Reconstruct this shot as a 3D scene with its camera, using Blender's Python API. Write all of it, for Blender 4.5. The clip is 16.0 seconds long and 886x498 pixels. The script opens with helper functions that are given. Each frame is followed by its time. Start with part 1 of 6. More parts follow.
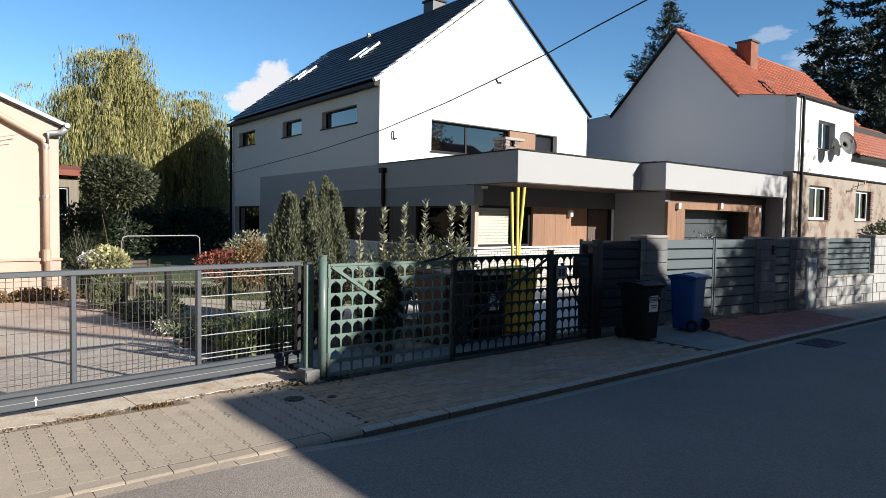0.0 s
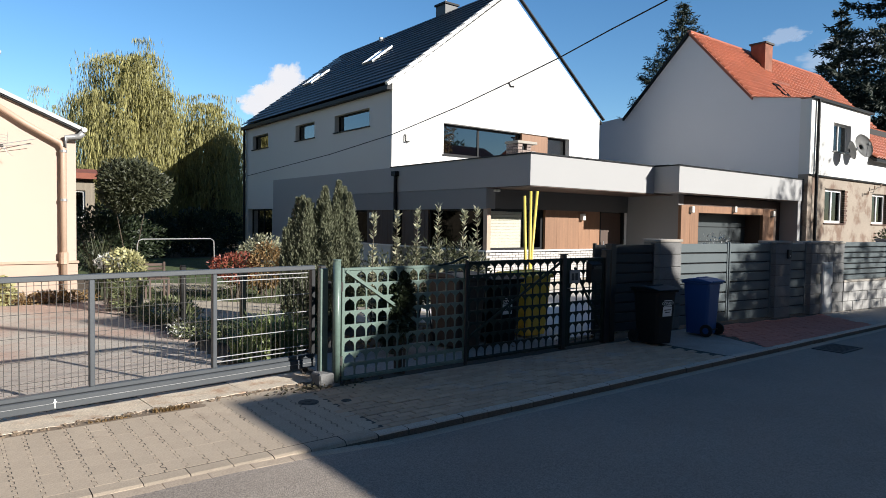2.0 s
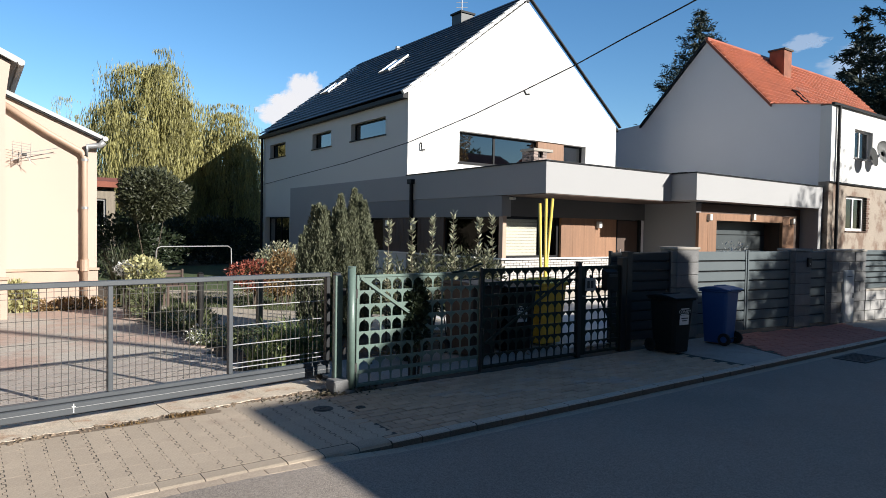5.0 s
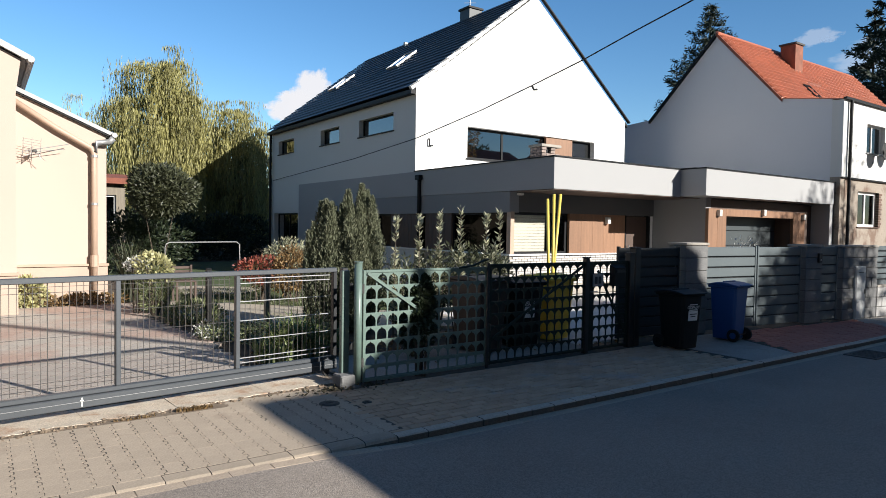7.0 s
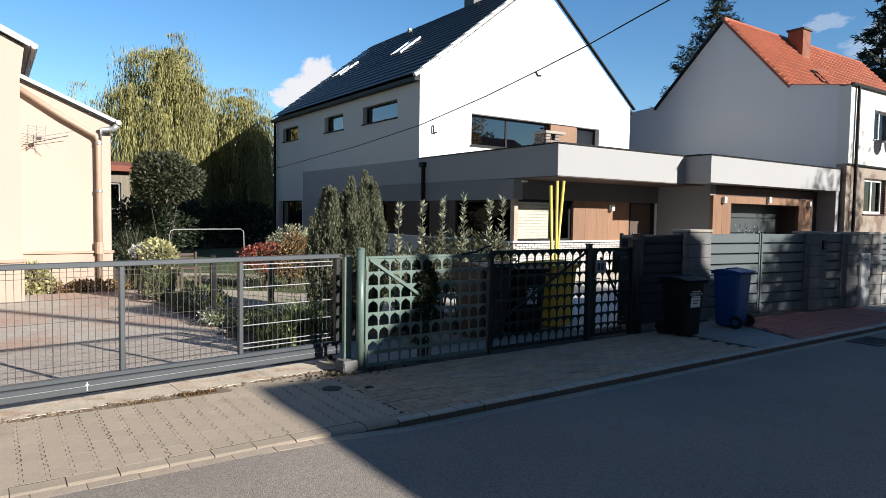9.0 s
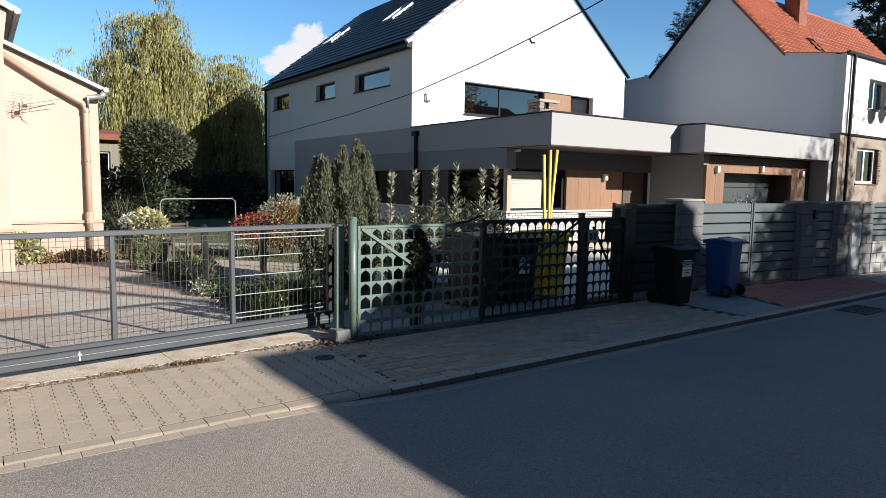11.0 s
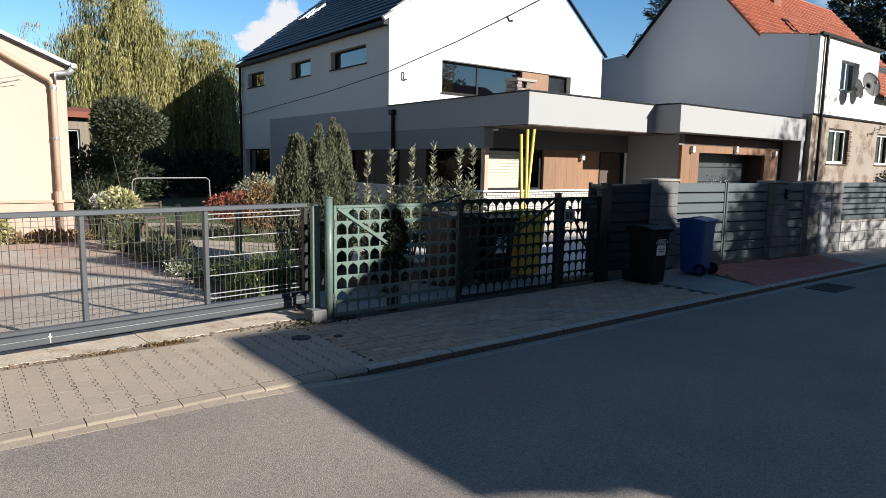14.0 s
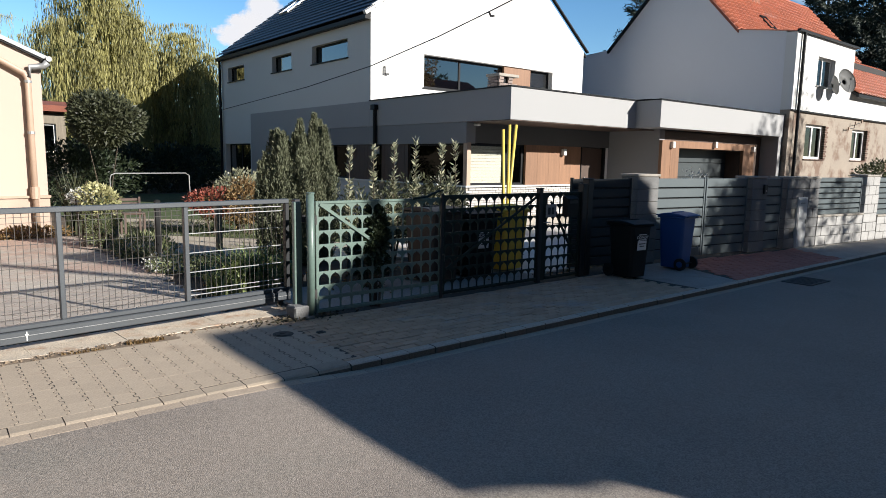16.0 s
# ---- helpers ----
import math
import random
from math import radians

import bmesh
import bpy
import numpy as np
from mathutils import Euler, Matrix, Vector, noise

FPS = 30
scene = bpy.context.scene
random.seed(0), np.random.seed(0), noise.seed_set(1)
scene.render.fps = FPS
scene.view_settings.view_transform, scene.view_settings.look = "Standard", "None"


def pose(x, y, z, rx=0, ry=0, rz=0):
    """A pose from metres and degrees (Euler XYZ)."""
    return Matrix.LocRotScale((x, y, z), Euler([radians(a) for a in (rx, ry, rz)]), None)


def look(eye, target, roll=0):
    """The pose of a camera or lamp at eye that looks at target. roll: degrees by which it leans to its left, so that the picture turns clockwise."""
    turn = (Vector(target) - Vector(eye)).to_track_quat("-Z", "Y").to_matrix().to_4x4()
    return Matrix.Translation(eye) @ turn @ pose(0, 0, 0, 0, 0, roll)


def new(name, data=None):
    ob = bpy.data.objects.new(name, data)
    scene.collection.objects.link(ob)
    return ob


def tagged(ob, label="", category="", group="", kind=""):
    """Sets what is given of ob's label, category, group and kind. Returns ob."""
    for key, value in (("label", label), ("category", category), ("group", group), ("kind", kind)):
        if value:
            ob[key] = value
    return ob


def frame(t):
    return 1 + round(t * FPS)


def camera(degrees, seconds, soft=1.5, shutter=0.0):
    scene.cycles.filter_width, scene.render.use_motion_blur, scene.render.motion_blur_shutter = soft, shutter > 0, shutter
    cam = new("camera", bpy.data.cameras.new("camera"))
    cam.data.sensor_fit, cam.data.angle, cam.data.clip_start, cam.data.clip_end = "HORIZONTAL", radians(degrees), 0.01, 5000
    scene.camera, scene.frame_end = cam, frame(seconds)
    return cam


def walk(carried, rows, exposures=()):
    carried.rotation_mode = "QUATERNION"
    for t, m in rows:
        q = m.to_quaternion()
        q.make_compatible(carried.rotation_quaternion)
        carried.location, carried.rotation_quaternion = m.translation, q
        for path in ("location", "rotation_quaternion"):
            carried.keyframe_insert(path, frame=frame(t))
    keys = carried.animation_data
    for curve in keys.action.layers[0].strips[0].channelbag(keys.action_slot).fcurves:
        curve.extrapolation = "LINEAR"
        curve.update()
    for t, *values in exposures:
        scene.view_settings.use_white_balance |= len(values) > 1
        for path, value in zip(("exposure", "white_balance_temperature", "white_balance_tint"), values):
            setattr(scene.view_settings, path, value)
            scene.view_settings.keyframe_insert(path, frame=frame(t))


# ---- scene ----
# seconds, eye x, y, z, pitch, roll, yaw
ROWS = [
    (0, -0.001, -0.002, 1.728, -2.486, -0.866, -38.612),
    (0.5, -0.009, -0.004, 1.730, -2.564, -0.903, -38.331),
    (1, -0.021, -0.004, 1.738, -2.548, -0.880, -38.129),
    (1.5, -0.030, -0.006, 1.746, -2.478, -0.950, -37.923),
    (2, -0.033, -0.002, 1.749, -2.281, -0.920, -37.614),
    (2.5, -0.027, -0.007, 1.748, -2.093, -0.886, -37.483),
    (3, -0.028, -0.010, 1.748, -1.957, -0.922, -37.246),
    (3.5, -0.027, -0.019, 1.749, -1.852, -0.954, -36.989),
    (4, -0.031, -0.021, 1.750, -1.735, -0.956, -36.720),
    (6.5, 0.003, -0.020, 1.726, -1.672, -0.883, -35.556),
    (7, 0.006, -0.022, 1.726, -1.916, -0.908, -35.412),
    (7.5, 0.017, -0.028, 1.726, -2.104, -0.875, -35.148),
    (8, 0.022, -0.041, 1.721, -2.242, -0.867, -35.063),
    (8.5, 0.026, -0.051, 1.715, -2.592, -0.851, -34.993),
    (9, 0.024, -0.054, 1.711, -3.000, -0.890, -34.971),
    (11.5, 0.043, -0.047, 1.707, -6.211, -0.869, -35.776),
    (12, 0.044, -0.050, 1.706, -6.557, -0.924, -36.050),
    (12.5, 0.046, -0.051, 1.704, -6.809, -0.975, -36.360),
    (13, 0.045, -0.053, 1.705, -7.065, -0.942, -36.766),
    (13.5, 0.051, -0.057, 1.707, -7.244, -1.007, -37.198),
    (14, 0.058, -0.056, 1.707, -7.414, -1.003, -37.472),
    (14.5, 0.062, -0.057, 1.705, -7.527, -1.046, -37.959),
    (15, 0.059, -0.057, 1.706, -7.691, -0.999, -38.276),
    (15.5, 0.057, -0.058, 1.710, -7.807, -1.032, -38.665),
    (16, 0.057, -0.059, 1.712, -7.821, -1.029, -39.018),
]

cam = camera(68.57, 16.0, soft=0.5)
walk(cam, [(t, pose(x, y, z, 90 + p, r, w)) for t, x, y, z, p, r, w in ROWS])

# ---- world and sun ----
SUN = Vector((0.45, -1.0, 0.445)).normalized()
world = bpy.data.worlds.new("world")
scene.world = world
world.use_nodes = True
wn = world.node_tree.nodes
sky = wn.new("ShaderNodeTexSky")
sky.sky_type = "NISHITA"
sky.sun_disc = False
sky.sun_elevation = math.asin(SUN.z)
sky.sun_rotation = math.atan2(SUN.x, SUN.y)
sky.air_density, sky.dust_density, sky.ozone_density = 1.0, 0.0, 3.5
wn["Background"].inputs["Strength"].default_value = 0.075
deep = wn.new("ShaderNodeHueSaturation")
deep.inputs["Saturation"].default_value = 1.18
world.node_tree.links.new(sky.outputs[0], deep.inputs["Color"])
# sky graded by hand: dimmed behind the camera to deepen shade, brightened ahead
toward = wn.new("ShaderNodeTexCoord")
axes = wn.new("ShaderNodeVectorMath")
axes.operation = "DOT_PRODUCT"
axes.inputs[1].default_value = (0.25, 0.968, 0.0)
fall = wn.new("ShaderNodeMapRange")
fall.inputs["From Min"].default_value, fall.inputs["From Max"].default_value = -1.0, 1.0
fall.inputs["To Min"].default_value, fall.inputs["To Max"].default_value = 0.25, 1.33
graded = wn.new("ShaderNodeVectorMath")
graded.operation = "SCALE"
world.node_tree.links.new(toward.outputs["Generated"], axes.inputs[0])
world.node_tree.links.new(axes.outputs["Value"], fall.inputs["Value"])
world.node_tree.links.new(deep.outputs[0], graded.inputs[0])
world.node_tree.links.new(fall.outputs[0], graded.inputs["Scale"])
world.node_tree.links.new(graded.outputs[0], wn["Background"].inputs["Color"])
lamp = bpy.data.lights.new("sun", "SUN")
lamp.energy, lamp.angle, lamp.color = 5.0, radians(0.6), (1.0, 0.965, 0.905)
sun = new("sun", lamp)
sun.matrix_world = look(SUN * 60, (0, 0, 0))
scene.view_settings.exposure = 0.83


# ---- materials ----
def mat(name, color, rough=0.8, metal=0.0, var=0.12, scale=3.0, fine=60.0, bump=0.1, stain=None, stain_at=0.62,
        per_piece=0.0, translucent=0.0, spec=0.5, stretch=(1, 1, 1), stain_scale=1.2, speck=0.0, speck_scale=110.0):
    """Colour varied at two scales, optional stains, fine relief."""
    m = bpy.data.materials.new(name)
    m.use_nodes = True
    nt = m.node_tree
    n, l = nt.nodes, nt.links
    bsdf = n["Principled BSDF"]
    bsdf.inputs["Roughness"].default_value = rough
    bsdf.inputs["Metallic"].default_value = metal
    bsdf.inputs["Specular IOR Level"].default_value = spec
    co = n.new("ShaderNodeTexCoord")
    mp = n.new("ShaderNodeMapping")
    mp.inputs["Scale"].default_value = stretch
    l.new(co.outputs["Object"], mp.inputs["Vector"])
    big = n.new("ShaderNodeTexNoise")
    big.inputs["Scale"].default_value = scale
    big.inputs["Detail"].default_value = 5
    sm = n.new("ShaderNodeTexNoise")
    sm.inputs["Scale"].default_value = fine
    sm.inputs["Detail"].default_value = 3
    l.new(mp.outputs[0], big.inputs["Vector"])
    l.new(mp.outputs[0], sm.inputs["Vector"])
    add = n.new("ShaderNodeMath")
    add.operation = "ADD"
    l.new(big.outputs["Fac"], add.inputs[0])
    l.new(sm.outputs["Fac"], add.inputs[1])
    last = add
    if per_piece:
        info = n.new("ShaderNodeObjectInfo")
        isl = n.new("ShaderNodeNewGeometry")
        both = n.new("ShaderNodeMath")
        both.operation = "ADD"
        l.new(info.outputs["Random"], both.inputs[0])
        l.new(isl.outputs["Random Per Island"], both.inputs[1])
        fr = n.new("ShaderNodeMath")
        fr.operation = "FRACT"
        l.new(both.outputs[0], fr.inputs[0])
        mul = n.new("ShaderNodeMath")
        mul.operation = "MULTIPLY_ADD"
        mul.inputs[1].default_value = 2 * per_piece
        mul.inputs[2].default_value = -per_piece
        l.new(fr.outputs[0], mul.inputs[0])
        last = n.new("ShaderNodeMath")
        last.operation = "ADD"
        l.new(add.outputs[0], last.inputs[0])
        l.new(mul.outputs[0], last.inputs[1])
    rng = n.new("ShaderNodeMapRange")
    rng.inputs["From Min"].default_value = 0.5
    rng.inputs["From Max"].default_value = 1.5
    rng.inputs["To Min"].default_value = 1 - 2 * var
    rng.inputs["To Max"].default_value = 1 + 2 * var
    rng.clamp = False
    l.new(last.outputs[0], rng.inputs["Value"])
    mix = n.new("ShaderNodeVectorMath")
    mix.operation = "SCALE"
    mix.inputs[0].default_value = color
    l.new(rng.outputs[0], mix.inputs["Scale"])
    out = mix.outputs[0]
    if stain:
        st = n.new("ShaderNodeTexNoise")
        st.inputs["Scale"].default_value = stain_scale
        st.inputs["Detail"].default_value = 8
        st.inputs["Roughness"].default_value = 0.65
        l.new(co.outputs["Object"], st.inputs["Vector"])
        sr = n.new("ShaderNodeMapRange")
        sr.inputs["From Min"].default_value = stain_at - 0.06
        sr.inputs["From Max"].default_value = stain_at + 0.06
        l.new(st.outputs["Fac"], sr.inputs["Value"])
        mc = n.new("ShaderNodeMix")
        mc.data_type = "RGBA"
        l.new(sr.outputs[0], mc.inputs["Factor"])
        l.new(out, mc.inputs["A"])
        mc.inputs["B"].default_value = (*stain, 1)
        out = mc.outputs["Result"]
    if speck:
        vo = n.new("ShaderNodeTexVoronoi")
        vo.inputs["Scale"].default_value = speck_scale
        l.new(co.outputs["Object"], vo.inputs["Vector"])
        sep = n.new("ShaderNodeSeparateColor")
        l.new(vo.outputs["Color"], sep.inputs[0])
        vr = n.new("ShaderNodeMapRange")
        vr.inputs["To Min"].default_value = 1 - speck
        vr.inputs["To Max"].default_value = 1 + speck
        l.new(sep.outputs[0], vr.inputs["Value"])
        gr = n.new("ShaderNodeVectorMath")
        gr.operation = "SCALE"
        l.new(out, gr.inputs[0])
        l.new(vr.outputs[0], gr.inputs["Scale"])
        out = gr.outputs[0]
    l.new(out, bsdf.inputs["Base Color"])
    if bump:
        b = n.new("ShaderNodeBump")
        b.inputs["Strength"].default_value = bump
        b.inputs["Distance"].default_value = 0.01
        l.new(add.outputs[0], b.inputs["Height"])
        l.new(b.outputs[0], bsdf.inputs["Normal"])
    if translucent:
        tr = n.new("ShaderNodeBsdfTranslucent")
        l.new(out, tr.inputs["Color"])
        ms = n.new("ShaderNodeMixShader")
        ms.inputs[0].default_value = translucent
        l.new(bsdf.outputs[0], ms.inputs[1])
        l.new(tr.outputs[0], ms.inputs[2])
        l.new(ms.outputs[0], n["Material Output"].inputs["Surface"])
    return m


M_WHITE = mat("white_render", (0.615, 0.607, 0.583), 0.9, var=0.015, scale=0.4, fine=90, bump=0.12)
M_LGREY = mat("light_grey_render", (0.345, 0.342, 0.34), 0.9, var=0.02, scale=0.5, fine=90, bump=0.12)
M_GREY = mat("grey_render", (0.23, 0.23, 0.235), 0.9, var=0.03, scale=0.5, fine=90, bump=0.12)
M_PEACH = mat("peach_render", (0.47, 0.375, 0.31), 0.9, var=0.03, scale=0.6, fine=70, bump=0.15)
M_PEACHD = mat("plinth_render", (0.46, 0.34, 0.27), 0.9, var=0.08, scale=1.5, fine=70, bump=0.2)
M_OLD = mat("old_plaster", (0.285, 0.24, 0.195), 0.95, var=0.10, scale=1.2, fine=30, bump=0.4, stain=(0.17, 0.115, 0.085),
            stain_at=0.56, stain_scale=1.4)
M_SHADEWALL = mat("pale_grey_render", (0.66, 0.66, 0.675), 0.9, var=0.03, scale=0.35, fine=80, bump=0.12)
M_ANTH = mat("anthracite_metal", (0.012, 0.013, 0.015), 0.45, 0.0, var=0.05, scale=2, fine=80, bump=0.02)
M_ANTHL = mat("anthracite_slats", (0.10, 0.120, 0.126), 0.40, 0.0, var=0.06, scale=2, fine=80, bump=0.02)
M_FRAME = mat("dark_frame", (0.010, 0.0105, 0.012), 0.55, spec=0.2, var=0.04, bump=0.0)
M_WFRAME = mat("white_frame", (0.75, 0.74, 0.72), 0.4, var=0.03, bump=0.0)
M_WOOD = mat("wood_cladding", (0.235, 0.122, 0.066), 0.55, var=0.16, scale=2.0, fine=25, bump=0.12, stretch=(6, 6, 0.6),
             per_piece=0.15)
M_WOODP = mat("grey_wood", (0.20, 0.17, 0.13), 0.85, var=0.18, scale=3, fine=30, bump=0.3, stretch=(5, 5, 0.5))
# also paints shade into the front door, garage front and flank boards
M_DKBROWN = mat("shaded_and_dark_brown", (0.075, 0.045, 0.032), 0.6, var=0.1, scale=2, fine=30, bump=0.05, stretch=(5, 5, 0.6))
M_GREYD = mat("darkened_grey_render", (0.10, 0.098, 0.095), 0.9, var=0.04, scale=0.6, fine=90, bump=0.12)
M_BROWN = mat("brown_pvc", (0.43, 0.305, 0.225), 0.5, var=0.08, scale=2, fine=40, bump=0.05)
M_ROOFD = mat("dark_roof_tile", (0.009, 0.0095, 0.013), 0.48, spec=0.35, var=0.12, scale=1.2, fine=50, bump=0.15, per_piece=0.25)
M_ROOFO = mat("orange_roof_tile", (0.42, 0.125, 0.060), 0.33, spec=0.8, var=0.14, scale=1.2, fine=40, bump=0.2, per_piece=0.22)
M_ROOFR = mat("old_red_tile", (0.24, 0.075, 0.045), 0.8, var=0.2, scale=1.5, fine=30, bump=0.3, per_piece=0.4)
M_BRICK = mat("red_brick", (0.30, 0.115, 0.07), 0.85, var=0.18, scale=4, fine=50, bump=0.3, per_piece=0.4)
M_WBRICK = mat("white_brick", (0.47, 0.445, 0.42), 0.85, var=0.06, scale=6, fine=70, bump=0.3, per_piece=0.3)
M_FLUE = mat("pinkish_brick", (0.25, 0.195, 0.17), 0.85, var=0.14, scale=6, fine=60, bump=0.3, per_piece=0.4)
M_MORTAR = mat("mortar", (0.10, 0.097, 0.09), 0.95, var=0.1, scale=8, fine=90, bump=0.3)
M_ASPH = mat("asphalt", (0.292, 0.250, 0.212), 1.0, spec=0.10, var=0.10, scale=0.7, fine=150, bump=0.6, speck=0.24, speck_scale=120, stain=(0.258, 0.230, 0.196),
             stain_at=0.58, stain_scale=0.35)
M_PAVE = mat("grey_paver", (0.435, 0.35, 0.262), 0.92, speck=0.08, var=0.10, scale=2.5, fine=110, bump=0.15, per_piece=0.09, stain=(0.35, 0.27, 0.20), stain_at=0.60, stain_scale=1.6)
M_PAVER = mat("worn_paver", (0.46, 0.325, 0.220), 0.92, var=0.14, scale=1.5, fine=110, bump=0.3, per_piece=0.2,
              stain=(0.38, 0.315, 0.26), stain_at=0.58, stain_scale=1.5)
M_REDPAVE = mat("red_paver", (0.43, 0.165, 0.12), 0.9, var=0.10, scale=2, fine=100, bump=0.3, per_piece=0.15)
M_DRIVE = mat("pink_paver", (0.42, 0.372, 0.32), 0.92, var=0.10, scale=0.8, fine=90, bump=0.3, per_piece=0.12, stain=(0.39, 0.275, 0.22), stain_at=0.50, stain_scale=0.40)
M_FOOTPATH = mat("sandy_path", (0.40, 0.345, 0.27), 0.95, speck=0.2, var=0.16, scale=2, fine=60, bump=0.4, stain=(0.30, 0.25, 0.18), stain_at=0.58)
M_CONC = mat("concrete", (0.33, 0.30, 0.26), 0.95, var=0.14, scale=3, fine=70, bump=0.5, stain=(0.17, 0.15, 0.12), stain_at=0.60)
M_KERB = mat("kerb_concrete", (0.385, 0.312, 0.235), 0.95, speck=0.08, var=0.12, scale=4, fine=90, bump=0.2, per_piece=0.08)
M_KERBD = mat("upright_kerb", (0.48, 0.415, 0.34), 0.95, speck=0.1, var=0.16, scale=4, fine=90, bump=0.25, per_piece=0.12)
M_KERBFRONT = mat("dark_kerb_face", (0.11, 0.09, 0.07), 0.95, speck=0.15, var=0.2, scale=5, fine=80, bump=0.3, stain=(0.08, 0.065, 0.05), stain_at=0.58, stain_scale=3.0)
M_OLDBRICK = mat("old_brown_brick", (0.13, 0.075, 0.055), 0.9, var=0.2, scale=4, fine=50, bump=0.3, per_piece=0.5)
M_GUTTER = mat("gutter_concrete", (0.43, 0.34, 0.255), 0.95, speck=0.1, var=0.16, scale=3, fine=90, bump=0.3, per_piece=0.08,
               stain=(0.22, 0.17, 0.12), stain_at=0.58, stain_scale=2.5)
M_THRESH = mat("old_concrete", (0.56, 0.475, 0.375), 0.95, speck=0.15, var=0.16, scale=4, fine=70, bump=0.7, stain=(0.42, 0.28, 0.19), stain_at=0.57, stain_scale=3.0)
M_JOINT = mat("joint_sand", (0.072, 0.060, 0.047), 0.98, var=0.2, scale=9, fine=120, bump=0.5)
M_PALEB = mat("pale_split_block", (0.37, 0.36, 0.345), 0.92, var=0.10, scale=5, fine=45, bump=0.6, per_piece=0.15)
M_FOOT = mat("footway_concrete", (0.35, 0.315, 0.275), 0.95, speck=0.12, var=0.12, scale=1.5, fine=80, bump=0.4, stain=(0.29, 0.26, 0.225), stain_at=0.58)
M_BLOCK = mat("split_block", (0.165, 0.163, 0.16), 0.92, var=0.12, scale=5, fine=45, bump=0.7, per_piece=0.2)
M_SOIL = mat("soil", (0.085, 0.062, 0.042), 0.98, var=0.25, scale=3, fine=60, bump=0.8)
M_EARTH = mat("dry_earth", (0.20, 0.15, 0.105), 0.98, var=0.22, scale=6, fine=60, bump=0.8)
M_GRASS = mat("lawn_ground", (0.060, 0.085, 0.026), 0.95, var=0.25, scale=2, fine=90, bump=0.8)
M_STEELG = mat("galvanised_steel", (0.066, 0.073, 0.081), 0.45, 0.2, var=0.08, scale=4, fine=60, bump=0.05)
M_WIRE = mat("steel_wire", (0.075, 0.07, 0.065), 0.4, 0.5, var=0.05, bump=0.0)
M_GALV = mat("bright_galvanised", (0.42, 0.42, 0.42), 0.35, 0.3, var=0.05, bump=0.0)
M_YARD = mat("pale_yard_concrete", (0.58, 0.56, 0.53), 0.9, var=0.06, scale=1.0, fine=80, bump=0.2)
M_ZINC = mat("zinc_sheet", (0.30, 0.30, 0.30), 0.45, 0.3, var=0.06, scale=2, bump=0.05)
M_MINT = mat("mint_paint", (0.118, 0.168, 0.143), 0.38, var=0.10, scale=5, fine=40, bump=0.1, stain=(0.10, 0.09, 0.06), stain_at=0.70,
             stain_scale=9)
M_BLACK = mat("black_plastic", (0.009, 0.009, 0.009), 0.6, spec=0.25, var=0.1, scale=4, fine=80, bump=0.05)
# the mint gate's paint again, its colour darkened to stand for shade
M_GREENSHADE = mat("shaded_green_paint", (0.014, 0.023, 0.018), 0.55, var=0.12, scale=5, fine=40, bump=0.1, spec=0.25)
M_BLUE = mat("blue_plastic", (0.013, 0.070, 0.235), 0.45, var=0.06, scale=3, fine=80, bump=0.05)
M_YELLOW = mat("yellow_plastic", (0.94, 0.70, 0.12), 0.45, var=0.05, scale=3, fine=80, bump=0.05, translucent=0.3)
M_YPOLE = mat("yellow_paint", (0.66, 0.50, 0.10), 0.45, var=0.08, scale=5, fine=60, bump=0.05)
M_BROWNP = mat("brown_plastic", (0.034, 0.021, 0.015), 0.55, var=0.06, scale=3, fine=80, bump=0.05)
M_RUBBER = mat("rubber", (0.012, 0.012, 0.012), 0.8, var=0.1, bump=0.1)
M_IRON = mat("cast_iron", (0.06, 0.057, 0.054), 0.7, 0.3, var=0.2, scale=10, fine=70, bump=0.3)
M_PAPER = mat("label_paper", (0.70, 0.70, 0.68), 0.7, var=0.03, bump=0.0)
M_INK = mat("ink", (0.03, 0.03, 0.03), 0.7, var=0.03, bump=0.0)
M_DISH = mat("dish_grey", (0.25, 0.25, 0.245), 0.5, var=0.06, bump=0.02)
M_BLIND = mat("beige_blind", (0.62, 0.57, 0.46), 0.8, var=0.05, scale=3, fine=50, bump=0.1)
M_LAMPW = mat("lamp_housing", (0.70, 0.68, 0.63), 0.4, var=0.02, bump=0.0)
M_BARK = mat("bark", (0.085, 0.065, 0.048), 0.95, var=0.25, scale=4, fine=30, bump=0.9, stretch=(1, 1, 0.3))
M_WILLOW = mat("willow_leaf", (0.27, 0.25, 0.09), 0.6, var=0.34, scale=0.8, fine=3, bump=0.0, per_piece=0.3, translucent=0.2, stretch=(1, 1, 0.3))
M_LEAF = mat("shrub_leaf", (0.095, 0.105, 0.045), 0.5, var=0.16, scale=1.5, fine=8, bump=0.0, per_piece=0.5, translucent=0.25)
M_OLIVE = mat("grey_olive_leaf", (0.062, 0.068, 0.036), 0.5, var=0.2, scale=1.5, fine=8, bump=0.0, per_piece=0.55, translucent=0.2)
M_TUFT = mat("pale_tuft_leaf", (0.17, 0.19, 0.09), 0.5, var=0.2, scale=2, fine=8, bump=0.0, per_piece=0.5, translucent=0.25)
M_CABINET = mat("cabinet_grey", (0.46, 0.46, 0.45), 0.5, var=0.06, scale=3, bump=0.02)
M_DKLEAF = mat("dark_leaf", (0.028, 0.040, 0.018), 0.5, var=0.18, scale=1.5, fine=8, bump=0.0, per_piece=0.5, translucent=0.2)
M_LAUREL = mat("laurel_leaf", (0.33, 0.33, 0.22), 0.35, var=0.16, scale=2, fine=8, bump=0.0, per_piece=0.55, translucent=0.3)
